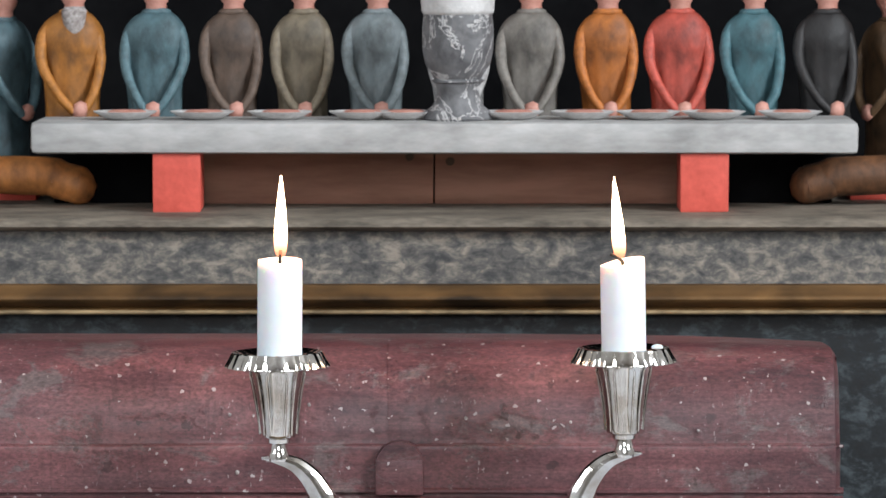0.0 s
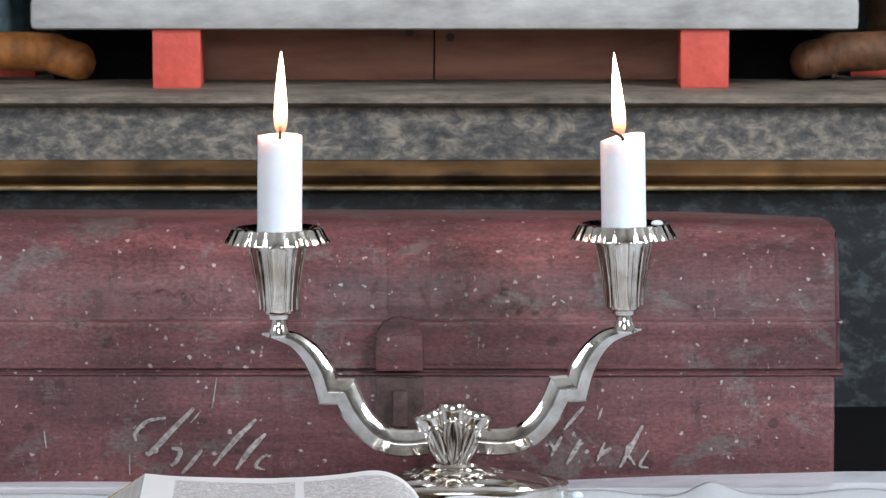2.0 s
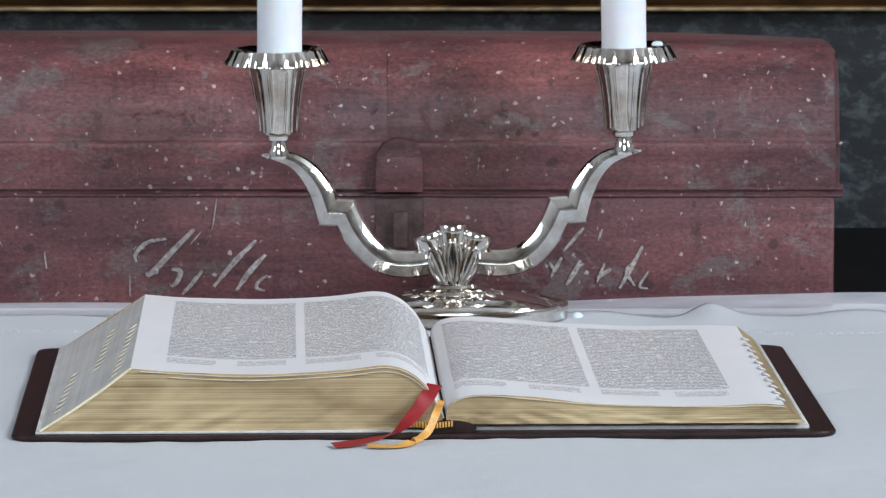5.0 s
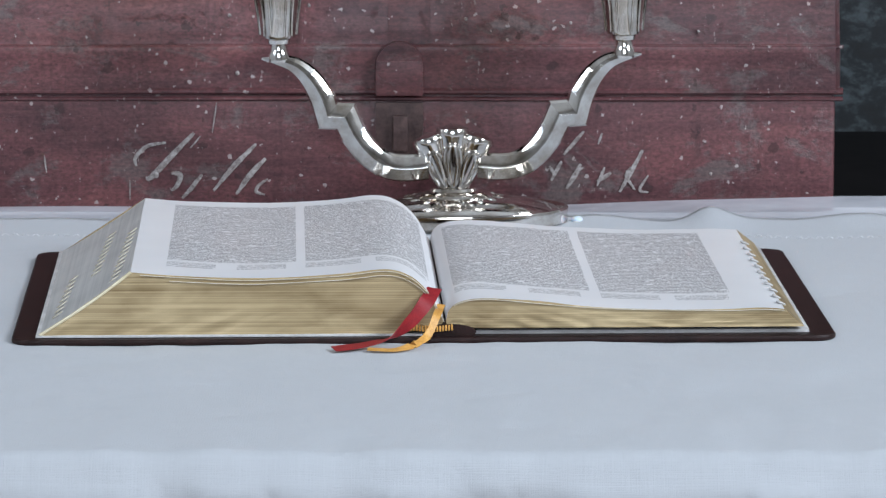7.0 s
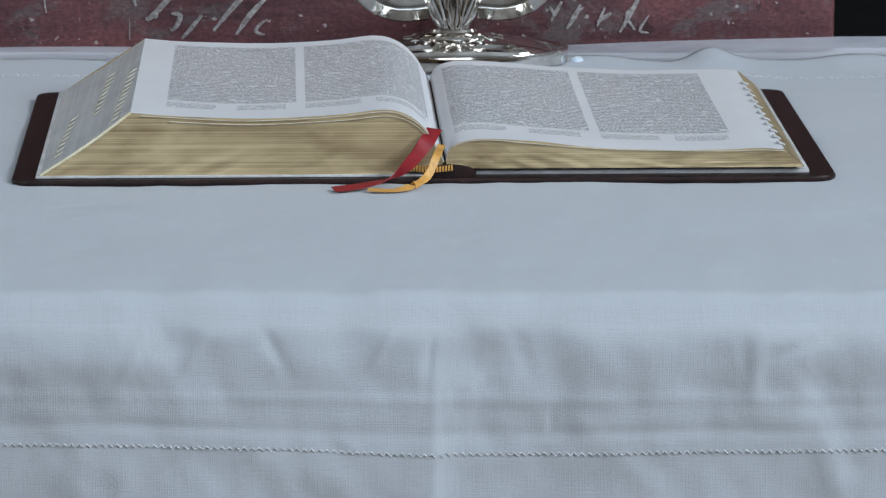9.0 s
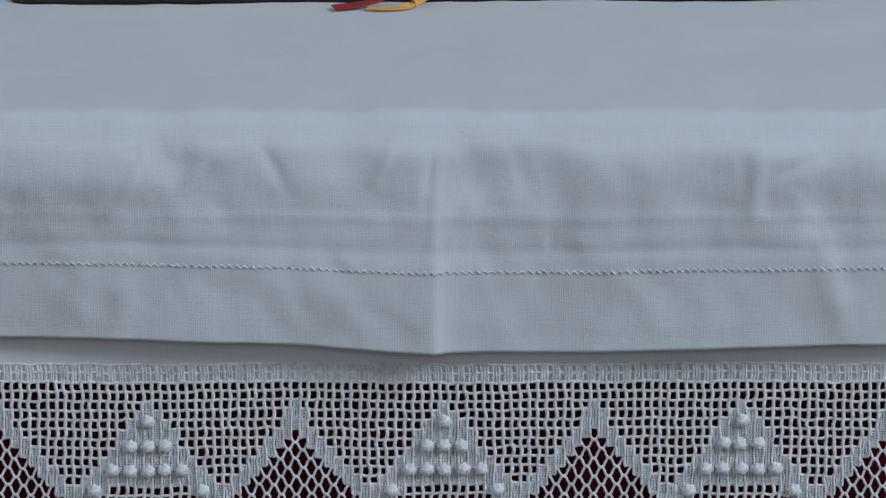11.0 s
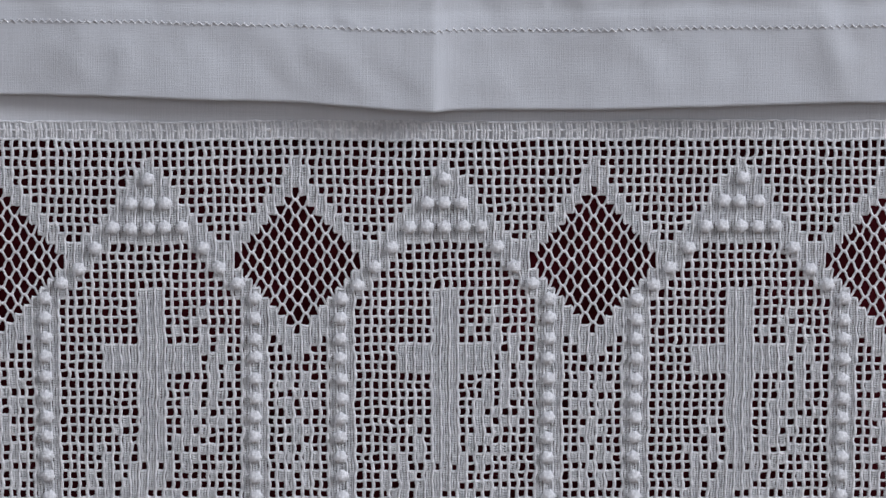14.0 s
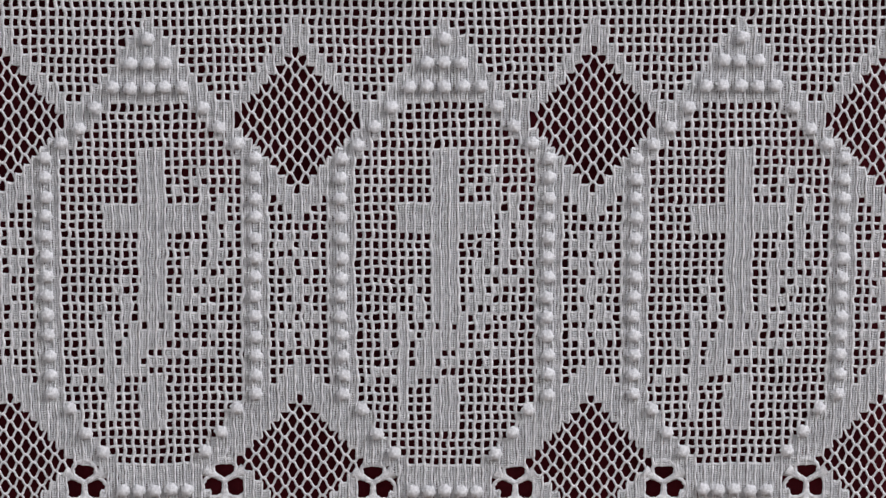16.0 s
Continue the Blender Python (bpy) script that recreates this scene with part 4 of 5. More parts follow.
def cup(sign):
    cx = sign * 0.0887
    facet = lambda a, z: 0.60 + 0.37 / max(0.88, math.cos(((a + math.pi / 2 + math.pi / 6) % (math.pi / 3)) - math.pi / 6))
    part("neck", Geo().lathe([(0.0052, 0.083), (0.0056, 0.0865), (0.0044, 0.0885), (0.0042, 0.0915), (0.0060, 0.0925), (0.0062, 0.0945), (0.0050, 0.0955)], 28, at=(cx, 0, 0.0015)), SILVER, stick)
    socket = part("socket", Geo().lathe([(0.0055, 0.0945), (0.0086, 0.0955), (0.0092, 0.0975), (0.0101, 0.108), (0.0115, 0.119), (0.0135, 0.129), (0.0142, 0.1335)], 48, at=(cx, 0, 0.0015), flute=facet), SILVER, stick, sharp=16)
    # raised arched panels on the socket
    for a in (-90, -22, -158, 22, 158, 90):
        ang = radians(a)
        line = []
        for i in range(21):
            b = -1 + 2 * i / 20
            w = 0.0054 * math.copysign(math.sin(min(1, abs(b) * 3.2) * math.pi / 2), b) if abs(b) < 0.32 else 0.0054 * math.copysign(1 - 0.55 * (abs(b) - 0.32), b)
            z = 0.1305 - 0.0035 * min(1, abs(b) / 0.32) ** 2 - 0.030 * max(0, abs(b) - 0.32) / 0.68
            rad = (0.0092 + 0.0043 * ((z - 0.097) / 0.032) ** 1.5) * 0.985
            line.append((cx + rad * math.cos(ang) - w * math.sin(ang), rad * math.sin(ang) + w * math.cos(ang), z + 0.0015))
        g = Geo().sweep(line, [(0.0005 * math.cos(b), 0.0005 * math.sin(b)) for b in np.linspace(0, 2 * math.pi, 7)[:-1]], up=(math.cos(ang), math.sin(ang), 0))
        ob = part("panel_arch", g, SILVER, socket)
    scallop = lambda a, z: 1 + (0.040 * abs(math.sin(12 * a)) ** 1.3 if z < 0.1335 else 0.024 * abs(math.sin(12 * a)) ** 1.3 if z < 0.1396 else 0)
    part("drip_pan", Geo().lathe([(0.0120, 0.1325), (0.0240, 0.1322), (0.0258, 0.1316), (0.0264, 0.1318), (0.0262, 0.1328), (0.0246, 0.1362), (0.0232, 0.1390), (0.0226, 0.1394), (0.0212, 0.1388), (0.0180, 0.1374), (0.0150, 0.1368), (0.0002, 0.1368)],
                                 168, at=(cx, 0, 0.0015), flute=scallop), SILVER, stick, sharp=28)


for sign in (-1, 1):
    arm(sign)
    cup(sign)


def candle(sign, tilt, label, bend, Ht, slant):
    m = Matrix.Translation(STICK) @ pose(0, 0, 0, 0, -0.72, 0)
    foot = m @ Vector((sign * 0.0887 + (0.0012 if sign < 0 else 0.0003), 0, 0.1385))
    ob = thing("candle", foot, label, "candle", "candles in the candelabrum", ry=tilt)
    R = 0.0115
    rimz = lambda a: 0.0010 * math.sin(a + 0.6) + slant * math.cos(a) + 0.0012 * math.exp(-((a - 3.4) / 0.3) ** 2)
    verts, faces, n = [], [], 40
    rows = [(R, 0), (R, 0.012), (R * 1.003, 0.025), (R, 0.04), (R * 1.0, Ht - 0.0015), (R * 0.985, Ht), (R * 0.93, Ht + 0.0002), (R * 0.84, Ht - 0.0014), (R * 0.4, Ht - 0.0026), (0.0004, Ht - 0.0028)]
    for r, z in rows:
        for k in range(n):
            a = 2 * math.pi * k / n
            verts.append((r * math.cos(a), r * math.sin(a), z + (rimz(a) if z > 0.045 and r > R * 0.8 else 0)))
    for j in range(len(rows) - 1):
        faces += [(j * n + k, j * n + (k + 1) % n, (j + 1) * n + (k + 1) % n, (j + 1) * n + k) for k in range(n)]
    faces += [tuple(range(n))[::-1], tuple((len(rows) - 1) * n + k for k in range(n))]
    part("wax", Geo().add(verts, faces), WAX, ob)
    wick = spline([(0, 0, Ht - 0.004), (0.0, -0.0006, Ht), (bend * 0.45, -0.0008, Ht + 0.0026), (bend, -0.0006, Ht + (0.0055 if abs(bend) < 0.001 else 0.0042))], 5)
    part("wick", Geo().sweep(wick, [(0.0009 * math.cos(b), 0.0009 * math.sin(b)) for b in np.linspace(0, 2 * math.pi, 9)[:-1]], up=(0, 1, 0.01)), WICK, ob)
    prof = [(0.0006, 0), (0.0030, 0.0010), (0.0041, 0.0040), (0.0046, 0.0090), (0.0043, 0.0150), (0.0035, 0.0220), (0.0025, 0.0295), (0.0015, 0.0355), (0.0007, 0.0395), (0.0001, 0.0420)]
    prof = [(p.x, p.y) for p in spline([(r, z, 0) for r, z in prof], 4)]
    g = Geo().lathe([(max(r * 0.76, 0.0001), z) for r, z in prof], 24, sy=0.9, at=(0.0002 + bend * 0.25, 0.0006, Ht + 0.0018))
    g.v = [(x + bend * 10 * max(0.0, z - Ht - 0.006), y, z) for x, y, z in g.v]
    part("flame", g, FLAME, ob, "steady yellow-white flame")


def flame_light(sign):
    d = bpy.data.lights.new("flame_light", "POINT")
    d.energy, d.color, d.shadow_soft_size = 0.11, (1.0, 0.42, 0.20), 0.004
    ob = new("flame_light", d)
    ob.location = Matrix.Translation(STICK) @ pose(0, 0, 0, 0, -0.72, 0) @ Vector((sign * 0.0887 - 0.001 * (sign > 0), -0.0005, 0.1385 + 0.0492 + 0.013))


flame_light(-1)
flame_light(1)
candle(-1, 0.4, "short white wax candle burning with an upright wick", 0.0002, 0.0492, -0.0002)
candle(1, -1.1, "short white wax candle burning with a bent wick", -0.0062, 0.0462, 0.0016)
# drop of wax on the pan
g = Geo().lathe([(0.0002, 0), (0.0022, 0.0002), (0.0026, 0.0010), (0.0018, 0.0022), (0.0003, 0.0026)], 12, sx=1.2)
g.v = [tuple(Matrix.Translation(STICK) @ pose(0, 0, 0, 0, -0.72, 0) @ Vector((0.1060 + x, -0.002 + y, 0.1400 + z))) for x, y, z in g.v]
solid("wax_drop", g, WAX, "hardened drop of white wax on the drip pan", "wax", jitter=0.0004)
g = Geo().lathe([(0.0002, 0), (0.0024, 0.0003), (0.0028, 0.0014), (0.0025, 0.0034), (0.0015, 0.0046), (0.0003, 0.0050)], 16, sx=1.25, at=(0.0690, 2.500, TABLE + 0.0042))
solid("wax_drop", g, WAX, "spilt lump of white wax beside the candelabrum's foot", "wax", jitter=0.0007)

# ---- the red trunk ----
TX, TY, TW = -0.0229, 2.560, 0.2320
trunk = thing("trunk", (TX, TY, 1.0012), "small domed trunk in worn oxblood paint with faded white lettering", "chest")


def trunk_shell(profile, round_x):
    """Front-to-back outline carried across the width, drawn in towards the ends."""
    line = spline([(0, y, z) for y, z in profile], 6)
    m = len(line) - 1

    def fn(u, v):
        p = line[round(v * m)]
        x = -TW + 2 * TW * u
        q = min(u, 1 - u) * 2 * TW
        pull = 1 - math.sqrt(max(0.0, 1 - (1 - min(1, q / round_x)) ** 2)) if q < round_x else 0
        return (x, p.y + pull * 0.010 + 0.0006 * wob(x, p.z, 14, 3), p.z - (pull * 0.004 + 0.0045 * max(0.0, x / TW) ** 3) * (p.z > 0.09) + 0.0006 * wob(x, p.y, 9, 5))

    return Geo().grid(150, m, fn)


LID = [(0.001, 0.0592), (-0.0012, 0.0600), (-0.0012, 0.0720), (-0.0012, 0.0836), (0.0022, 0.0842), (0.0034, 0.0940), (0.0066, 0.1090), (0.0125, 0.1220), (0.022, 0.1308), (0.036, 0.1356), (0.06, 0.1354), (0.125, 0.131), (0.20, 0.120), (0.245, 0.09), (0.25, 0.0592)]
body = part("body", Geo().box(-TW + 0.003, TW - 0.003, 0.0, 0.25, -0.0045, 0.0588, 0.003), TRUNK, trunk)
lid_geo = trunk_shell(LID, 0.004)
for x in (-TW + 0.0005, TW - 0.0005):
    end = [(x, y + (0.0095 if y < 0.03 else -0.004), z - (0.004 + 0.0045 * (x > 0) if z > 0.09 else 0)) for y, z in LID]
    lid_geo.add(end, [tuple(range(len(end)))])
part("lid", lid_geo, TRUNK, trunk, sharp=50)
for z, r in ((0.0600, 0.0019), (0.0560, 0.0013), (0.0834, 0.0009)):
    g = Geo().sweep([(-TW - 0.001, 0.001, z), (-0.05, 0, z + 0.0004), (0.08, 0, z), (TW + 0.001, 0.001, z)], [(r * math.cos(b), r * 1.3 * math.sin(b)) for b in np.linspace(0, 2 * math.pi, 11)[:-1]], up=(0, 1, 0))
    part("bead", g, TRUNK, trunk)
hasp = part("hasp", Geo().add([], []).box(-0.0125, 0.0125, -0.0075, -0.0030, 0.0585, 0.0770, 0.0009), TRUNK, trunk, "dark iron hasp")
tip = [(-0.0125, 0.0765), (0.0125, 0.0765), (0.0120, 0.0790), (0.0085, 0.0840), (0.003, 0.0868), (-0.003, 0.0868), (-0.0085, 0.0840), (-0.0120, 0.0790)]
n = len(tip)
g = Geo().add([(x * 0.96, -0.0072, z) for x, z in tip] + [(x, -0.0005, z) for x, z in tip], [tuple(range(n)), *[(k, n + k, n + (k + 1) % n, (k + 1) % n) for k in range(n)]])
part("hasp_tip", g, TRUNK, trunk)
plate = part("lock_plate", Geo().box(-0.0125, 0.0125, -0.0030, -0.0008, 0.0240, 0.0545, 0.0006), IRON, trunk, "dark iron lock plate")
part("staple", Geo().box(-0.0035, 0.0045, -0.0070, -0.0028, 0.0290, 0.0480, 0.0010), IRON, plate)
strap_line = [p for p in spline([(0, y, z) for y, z in LID], 6) if p.y < 0.05 and p.z > 0.0845]
part("hinge_strap", Geo().grid(4, len(strap_line) - 1, lambda u, v: (-0.006 + 0.022 * u, strap_line[round(v * (len(strap_line) - 1))].y - 0.0009 + 0.0006 * (u in (0, 1)), strap_line[round(v * (len(strap_line) - 1))].z + 0.0006)), TRUNK, trunk)
# faded lettering that can't be read for certain: brushed bars (mm across from the trunk's middle, mm up), and their width
FIRST_WORD = [([(-187, 26), (-186, 17)], 0.7), ([(-123, 33), (-133, 31), (-139, 25), (-138.5, 20.5)], 2.0), ([(-108, 38), (-118.5, 27.5), (-130.5, 15), (-133.5, 14.2)], 3.0),
           ([(-104.5, 36.5), (-110, 30)], 0.8), ([(-120, 17), (-115.5, 16), (-117, 10.5), (-120, 7.5)], 2.6), ([(-104, 16), (-110, 8.5), (-114.5, 3.5)], 2.4),
           ([(-75.5, 32), (-86, 21.5), (-98, 7.5)], 2.7), ([(-70.5, 24.5), (-78.5, 16), (-86, 5.5)], 2.8), ([(-69.5, 13.5), (-74, 10.5), (-75.5, 7), (-71, 5.4)], 1.7),
           ([(-142, 13), (-142, 2.5)], 0.7), ([(-96, 54), (-98.5, 38)], 0.7), ([(-81, 14), (-77, 15.5)], 1.0)]
SECOND_WORD = [([(97, 39), (92, 33), (86.5, 26.5)], 1.9), ([(106.5, 38), (104.5, 32)], 1.2), ([(79, 20.5), (82, 16)], 1.6), ([(85.5, 23), (80, 13)], 2.0),
           ([(95.5, 21.5), (92, 15), (88, 8.5)], 2.4), ([(91, 15.5), (97, 20)], 1.2), ([(104, 12.5), (111.5, 17)], 2.2), ([(108, 20), (104, 10)], 1.5),
           ([(128, 29), (122, 17.5), (116, 6.8)], 2.3), ([(122, 20), (119.5, 15.5), (124, 8)], 1.7), ([(131, 15.5), (126.5, 8), (131, 6.5)], 1.4)]
for points, wide in FIRST_WORD + SECOND_WORD:
    line = spline([(x * MM, 0, z * MM) for x, z in points], 8)
    m = len(line) - 1
    w = wide * 0.5 * MM
    taper = [(0.25 + 0.75 * math.sin(math.pi * min(1, 0.12 + 0.80 * i / m)) + 0.18 * wob(i * 0.7, wide, 1, points[0][0]), 1) for i in range(m + 1)]
    g = Geo().sweep(line, [(-w, -0.00025), (w, -0.00025), (w, 0.00025), (-w, 0.00025)], scale=taper)
    g.v = [(px, py - 0.0006, pz) for px, py, pz in g.v]
    part("lettering_bar", g, CHALK, trunk, jitter=0.0003)
for x, z, r in ((-151, 16, 2.6), (141, 17, 1.5), (74, 68, 3.2), (-108, 70, 2.0), (-70, 105, 1.6), (12, 98, 1.8), (67, 96, 1.5), (134, 92, 1.2), (-112, 100, 1.6)):
    r *= 0.55
    g = Geo().lathe([(0.0002, 0), (r * 0.7 * MM, 0.0002), (r * MM, 0.0005), (r * 0.6 * MM, 0.0009), (0.0002, 0.001)], 9)
    yy = -0.0014 if z < 84 else along([(85, 0.0024), (94, 0.0034), (109, 0.0066)], z) - 0.001
    g.v = [(px + x * MM + 0.0229, -pz + yy, py * 1.2 + z * MM) for px, py, pz in g.v]
    part("paint_chip", g, CHALK, trunk, jitter=0.0008)

# ---- the painted predella behind ----
predella = thing("predella", (0, 2.95, 0), "marbled altarpiece base with a worn gold moulding", "altarpiece")
X0, X1 = -1.0, 1.0


def moulding(name, profile, mats, label=""):
    """A profile (depth, height) carried across."""
    g = Geo().sweep([(X0, 0, 0), (-0.3, 0, 0), (0.3, 0, 0), (X1, 0, 0)], [(-y, z) for y, z in profile], up=(0, 0, 1))
    return part(name, g, mats, predella, label)


moulding("lower_panel", [(0.014, 0.60), (0.014, 1.126), (0.20, 1.126), (0.20, 0.60)], MARBLE_DARK, "dark blue marbled panel")
GP = [(0.016, 1.1205), (0.004, 1.1205), (0.001, 1.1225), (0.004, 1.1248)] + [(0.003 - 0.0075 * math.sin(math.pi * k / 10), 1.1250 + 0.0105 * k / 10) for k in range(11)] + [(0.006, 1.1372), (0.012, 1.1385), (0.12, 1.1385), (0.12, 1.1205)]
moulding("gold_moulding", [(y, z - 0.002) for y, z in GP], GOLDMOULD, "worn brown-gold half-round moulding")
moulding("fillet", [(0.0002 + 0.0014 * math.cos(b), 1.1200 + 0.0014 * math.sin(b)) for b in np.linspace(0, 2 * math.pi, 13)[:-1]], RUBBEDGOLD, "thin rubbed gold fillet")
moulding("frieze", [(0.010, 1.1364), (0.010, 1.1690), (0.12, 1.1690), (0.12, 1.1364)], MARBLE, "grey-blue marbled frieze")
moulding("top_moulding", [(0.010, 1.1685), (0.002, 1.1698), (0.0, 1.1716), (0.004, 1.1744), (0.012, 1.1760), (0.016, 1.1767), (0.42, 1.1767), (0.42, 1.1685)], OCHREMOULD, "ochre-grey top moulding")
# the recess's darkness is painted, as near-black walls
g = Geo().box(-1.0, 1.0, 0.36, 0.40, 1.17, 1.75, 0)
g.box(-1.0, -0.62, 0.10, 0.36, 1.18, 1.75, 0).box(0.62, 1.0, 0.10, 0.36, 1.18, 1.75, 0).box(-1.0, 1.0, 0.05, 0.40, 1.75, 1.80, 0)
part("niche", g, BLACK, predella, "niche holding the carved supper scene, its shade put into near-black colour")
part("foundation", Geo().box(-1.0, 1.0, 0.05, 0.60, 0.0, 1.165, 0), BLACK, predella)

LEDGE = 1.1767
table = thing("carved_table", (0, 3.0, LEDGE), "small grey-painted wooden table on vermilion block feet", "table")
g = Geo()
g.box(-0.2523, 0.2547, 0.0, 0.080, 0.0362, 0.0555, 0.0035)
part("tabletop", g, GREYPAINT, table, jitter=0.0009)
for x0, x1 in ((-0.1781, -0.1485), (0.1455, 0.1752)):
    part("foot", Geo().box(x0, x1, 0.004, 0.050, 0.0, 0.0364, 0.0012), REDPAINT, table, "vermilion block foot", jitter=0.0004)
bench = solid("bench", Geo().box(-0.152, -0.006, 3.080, 3.0855, LEDGE, 1.2125, 0.001).box(-0.0052, 0.150, 3.0805, 3.0855, LEDGE, 1.2125, 0.001), PLANK, "brown wooden bench board behind the small table", "bench", jitter=0.0004)
for x, z in ((-0.021, 1.2065), (0.0045, 1.2035)):
    g = Geo().lathe([(0.0002, 0), (0.0022, 0.0003), (0.0028, 0.0008), (0.0015, 0.0010)], 12)
    g.v = [(px + x, 3.0802 - pz, py + z) for px, py, pz in g.v]
    part("knot", g, OAK, bench, "dark knot")

# added black block: stands in for the dark under the table, hides the legs
solid("dark_filler", Geo().box(-0.245, 0.245, 3.0870, 3.135, LEDGE, LEDGE + 0.0315, 0.001), BLACK, "long black block added behind the small table for the dark beneath it", "bench")

# goblet
def cracked_stone():
    """Grey paint crazed with pale cracks."""
    m, nt, b = nodes_of("crackled_grey_paint")
    v = coords(nt)
    base = ramp(nt, noise_of(nt, v, 70, 6, 0.65, 0.4), [(0.34, (0.07, 0.07, 0.074)), (0.66, (0.20, 0.20, 0.205))])
    vein = maths(nt, "ABSOLUTE", maths(nt, "SUBTRACT", noise_of(nt, v, 26, 5, 0.6, 0.9), 0.5))
    crack = ramp(nt, vein, [(0.003, (1,) * 3), (0.014, (0,) * 3)])
    flake = ramp(nt, noise_of(nt, v, 42, 4, 0.6), [(0.65, (0,) * 3), (0.71, (1,) * 3)])
    nt.links.new(mixed(nt, maths(nt, "MULTIPLY", maths(nt, "MAXIMUM", crack, flake), 0.8), base, (0.60, 0.59, 0.58)), b.inputs["Base Color"])
    b.inputs["Roughness"].default_value = 0.6
    bumped(nt, b, crack, 0.5, 0.0008)
    return m


STONE = cracked_stone()
goblet = thing("goblet", (0.0091, 3.030, 1.2322), "grey and white crackled painted goblet on the small table", "goblet")
part("foot", Geo().lathe([(0.0215, 0), (0.0222, 0.0015), (0.0212, 0.0045), (0.0160, 0.0085), (0.0134, 0.0130), (0.0128, 0.0180), (0.0142, 0.0225), (0.0145, 0.0240)], 40), STONE, goblet, jitter=0.0005)
part("knop", Geo().lathe([(0.0140, 0.0226), (0.0162, 0.0236), (0.0162, 0.0246), (0.0140, 0.0256)], 40), STONE, goblet, jitter=0.0003)
part("bowl", Geo().lathe([(0.0142, 0.0250), (0.0165, 0.0290), (0.0200, 0.0345), (0.0218, 0.0430), (0.0221, 0.0560), (0.0214, 0.0655)], 40), STONE, goblet, jitter=0.0005)
part("rim", Geo().lathe([(0.0212, 0.0652), (0.0222, 0.0662), (0.0226, 0.0676), (0.0226, 0.0700), (0.0234, 0.080), (0.0218, 0.080), (0.0195, 0.069), (0.0002, 0.066)], 40), WHITEPAINT, goblet, "pale painted rim", jitter=0.0005)

# plates along the table
for px in (225, 360, 497, 640, 715, 905, 1030, 1145, 1260, 1395):
    x = (px - 784) / 8680 * 3.05
    g = Geo().lathe([(0.010, 0), (0.013, 0.0010), (0.0195, 0.0046), (0.0200, 0.0052), (0.0190, 0.0052), (0.0120, 0.0030), (0.0002, 0.0028)], 30, at=(x, 3.034, 1.2322))
    g.lathe([(0.0110, 0.0028), (0.0125, 0.0042), (0.0105, 0.0058), (0.0004, 0.0062)], 18, at=(x + 0.001, 3.034, 1.2322), slot=1)
    p = solid("plate", g, [WHITEPAINT, FLESH], "small pale painted plate with pinkish food on the carved table", "plate", group="plates on the small table")


# carved wooden figures, each one plain mesh
def figure(x, y, turn, robe, w=1.0, lean=0.0, slim=1.0, foot=0.0, collar=False, tall=1.0):
    g = Geo()
    prof = [(0.0172, foot), (0.0174, foot + 0.010), (0.0170, 0.058), (0.0180, 0.075), (0.0196, 0.092), (0.0208, 0.101), (0.0192, 0.1095), (0.0140, 0.1165), (0.0085, 0.1200)]
    prof = [(p.x * w * slim, p.y) for p in spline([(r, z, 0) for r, z in prof], 4)]
    g.lathe(prof, 44, sy=0.58, at=(lean * 0.3, 0, 0), flute=lambda a, z: 1 + 0.035 * math.sin(11 * a + 60 * x + 40 * z) * min(1, max(0, (0.112 - z) / 0.03)))
    g.lathe([(0.0078, 0.1170), (0.0092, 0.1185), (0.0090, 0.1205), (0.0074, 0.1215)], 24, sy=0.8, at=(lean * 0.3, 0, 0), slot=2)
    g.lathe([(0.0066, 0.117), (0.0062, 0.125), (0.0090, 0.129), (0.0116, 0.140), (0.0110, 0.152), (0.0060, 0.159), (0.0004, 0.160)], 20, sy=0.95, at=(lean * 0.4, 0, 0), slot=1)
    for s in (-1, 1):
        path = spline([(s * 0.0122 * w * slim, 0.000, 0.1120), (s * 0.0172 * w * slim, -0.003, 0.1040), (s * 0.0186 * w * slim, -0.008, 0.0880), (s * 0.0115 * w + lean * 0.6, -0.0145, 0.0690), (s * 0.0030 + lean, -0.0180, 0.0570)], 6)
        m = len(path) - 1
        g.sweep(path, [(math.cos(b), math.sin(b)) for b in np.linspace(0, 2 * math.pi, 11)[:-1]], scale=[(0.0040 - 0.0013 * i / m, 0.0044 - 0.0013 * i / m) for i in range(m + 1)], slot=2)
    g.lathe([(0.0006, 0), (0.0044, 0.0016), (0.0054, 0.0055), (0.0040, 0.0095), (0.0006, 0.011)], 12, sy=0.7, at=(0.0006 + lean, -0.0190, 0.0530), slot=1)
    if collar:
        g.lathe([(0.0003, 0.0985), (0.0036, 0.1035), (0.0066, 0.1110), (0.0080, 0.1200), (0.0060, 0.1225)], 16, sy=0.6, at=(lean * 0.4, -0.0088, 0), slot=3)
    ob = solid("carved_figure", g, [robe[0], FLESH, robe[1], CHALK], "", "statue", group="carved figures at the small table", sharp=60, jitter=0.0014)
    ob.matrix_basis = pose(x, y, LEDGE, 0, 0, turn) @ Matrix.Diagonal((1, 1, tall, 1))
    return ob


def robe(name, c):
    """Worn paint on the body, and the same a little paler and more rubbed on the sleeves."""
    c = tuple(0.80 * v for v in c)
    pale = tuple(1.12 * v + 0.005 for v in c)
    return (surface(name, tuple(v * 0.28 for v in c), tuple(v * 1.08 for v in c), 48, 0.6, 0, 0.6, 0.0010, 4, (1, 1, 0.6)),
            surface(name + "_sleeve", tuple(v * 0.6 for v in pale), tuple(v * 1.2 for v in pale), 90, 0.6, 0, 0.6, 0.0010, 4))


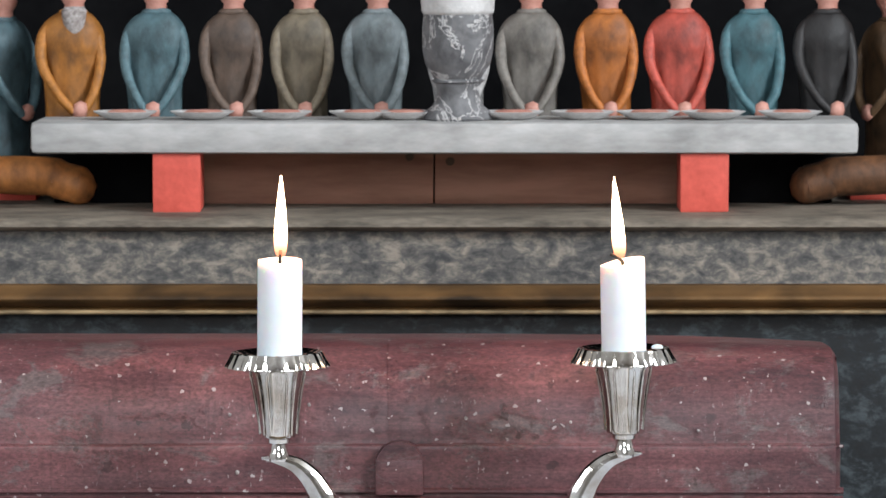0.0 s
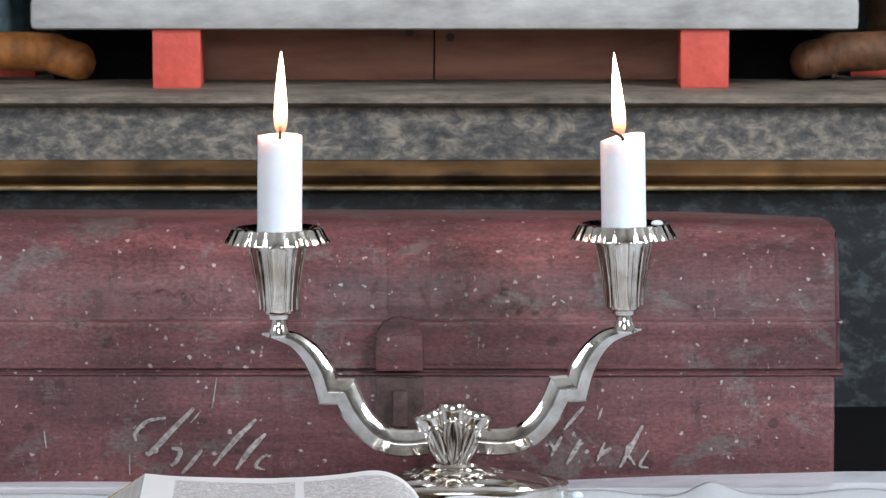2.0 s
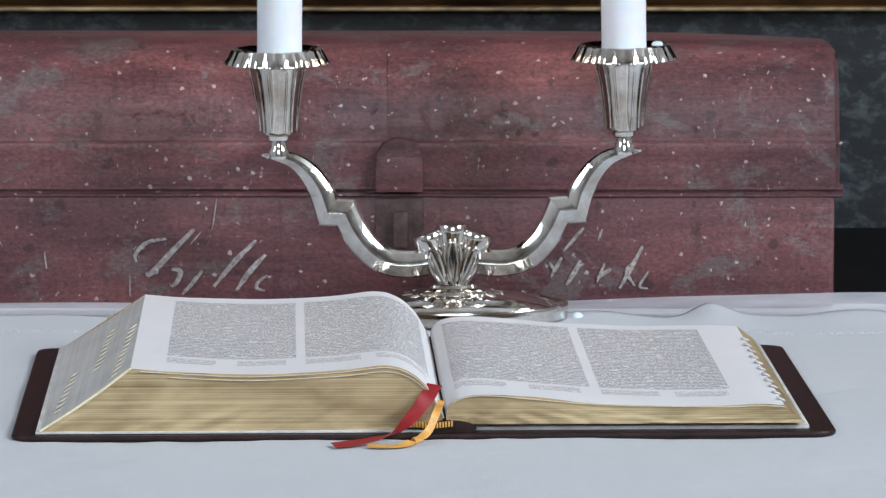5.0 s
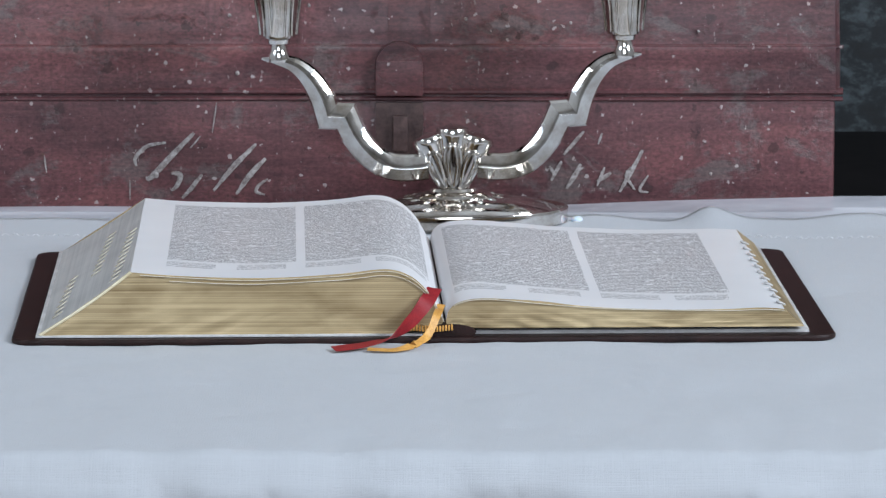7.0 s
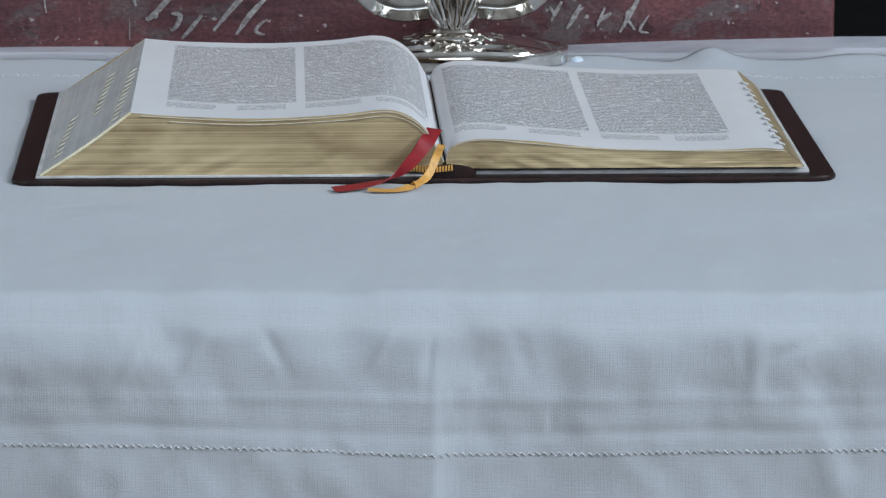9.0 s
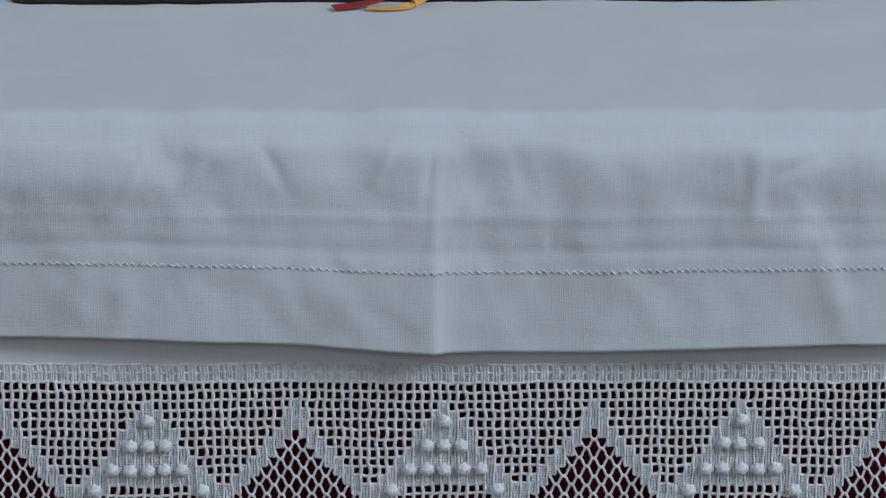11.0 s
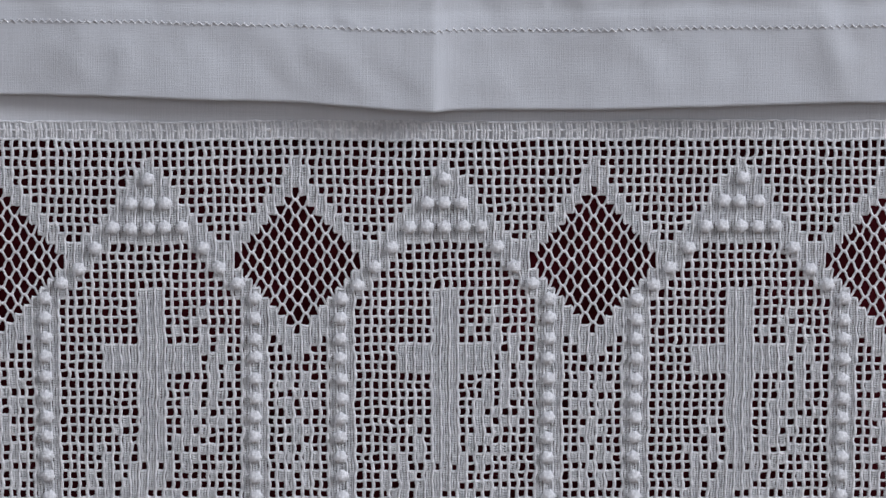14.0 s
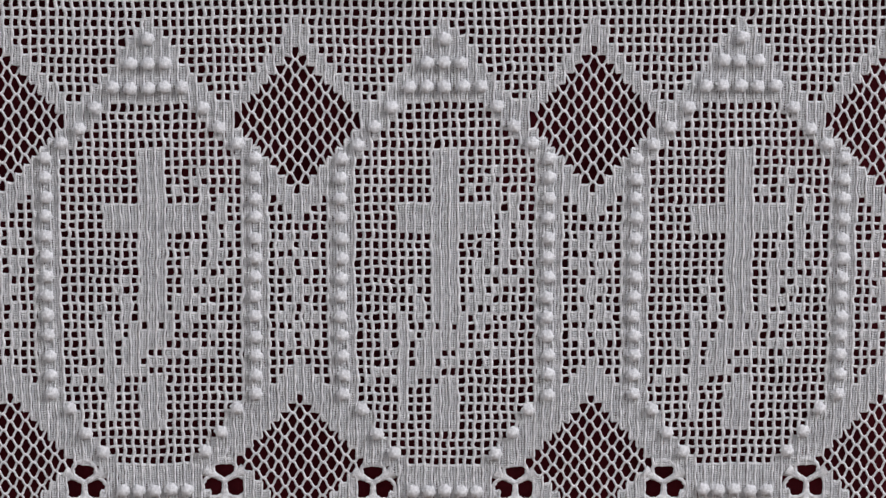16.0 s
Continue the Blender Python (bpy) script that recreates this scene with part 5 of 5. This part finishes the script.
ROBES = [(130, (0.44, 0.165, 0.022), "ochre"), (280, (0.085, 0.165, 0.19), "dull teal"), (412, (0.12, 0.078, 0.055), "brown"), (537, (0.21, 0.17, 0.115), "khaki"),
         (665, (0.19, 0.23, 0.24), "pale grey-blue"), (812, (0.50, 0.49, 0.48), "white"), (937, (0.22, 0.20, 0.175), "stone grey"), (1070, (0.50, 0.155, 0.025), "orange"),
         (1197, (0.54, 0.085, 0.055), "vermilion red"), (1325, (0.055, 0.15, 0.175), "deep teal"), (1452, (0.010, 0.008, 0.008), "near-black")]
for (px, c, word), lean, slim in zip(ROBES, (0.004, -0.001, 0.002, 0.001, 0.002, 0.0, 0.0, 0.001, 0.0015, 0.003, 0.004), (1.0, 1.0, 0.9, 0.9, 0.95, 0.9, 0.98, 0.9, 1.0, 0.92, 0.92)):
    ob = figure((px - 784) / 8680 * 3.13, 3.108, 8 * lean / 0.004, robe("robe_" + word.replace(" ", "_"), c), 1.0, lean, slim, 0.0315, word == "ochre")
    ob["label"] = "carved wooden figure in a " + word + " painted robe, seated at table"
ob = figure((6 - 784) / 8680 * 3.13, 3.136, 55, robe("robe_blue_green", (0.085, 0.155, 0.18)), 1.15, foot=0.0128, tall=0.95)
ob["label"] = "carved wooden figure in a blue-green robe at the table's end"
ob = figure((1576 - 784) / 8680 * 3.13, 3.136, -55, robe("robe_gold_brown", (0.15, 0.085, 0.04)), 1.15, foot=0.0072, tall=0.95)
ob["label"] = "carved wooden figure in a gold-brown robe at the table's end"
for x, c, high in ((-0.238, (0.36, 0.135, 0.035), 0.0126), (0.238, (0.13, 0.055, 0.022), 0.0070)):
    g = Geo()
    s = math.copysign(1, x)
    g.sweep(spline([(x + s * 0.070, 3.0735, LEDGE + 0.0185), (x + s * 0.012, 3.0735, LEDGE + 0.0180), (x + s * 0.002, 3.0735, LEDGE + 0.0150), (x - s * 0.010, 3.0735, LEDGE + 0.0125)], 6),
            [(0.0120 * math.cos(b), 0.0120 * math.sin(b)) for b in np.linspace(0, 2 * math.pi, 19)[:-1]], up=(0, 1, 0))
    g.lathe([(0.0004, 0), (0.0060, 0.0010), (0.0100, 0.0050), (0.0118, 0.0115), (0.0100, 0.0180), (0.0060, 0.0225), (0.0004, 0.0240)], 18, at=(x - s * 0.009, 3.0735, LEDGE + 0.0005))
    solid("stool", g, robe("stool_paint", tuple(1.7 * v for v in c))[0], "rounded brown-orange carved stool at the table's end", "stool", jitter=0.001)
    near, far = x + s * 0.0205, x + s * 0.075
    solid("plinth", Geo().box(min(near, far), max(near, far), 3.112, 3.165, LEDGE, LEDGE + high, 0.001), REDPAINT, "low red-painted plinth on the ledge", "plinth", jitter=0.0005)
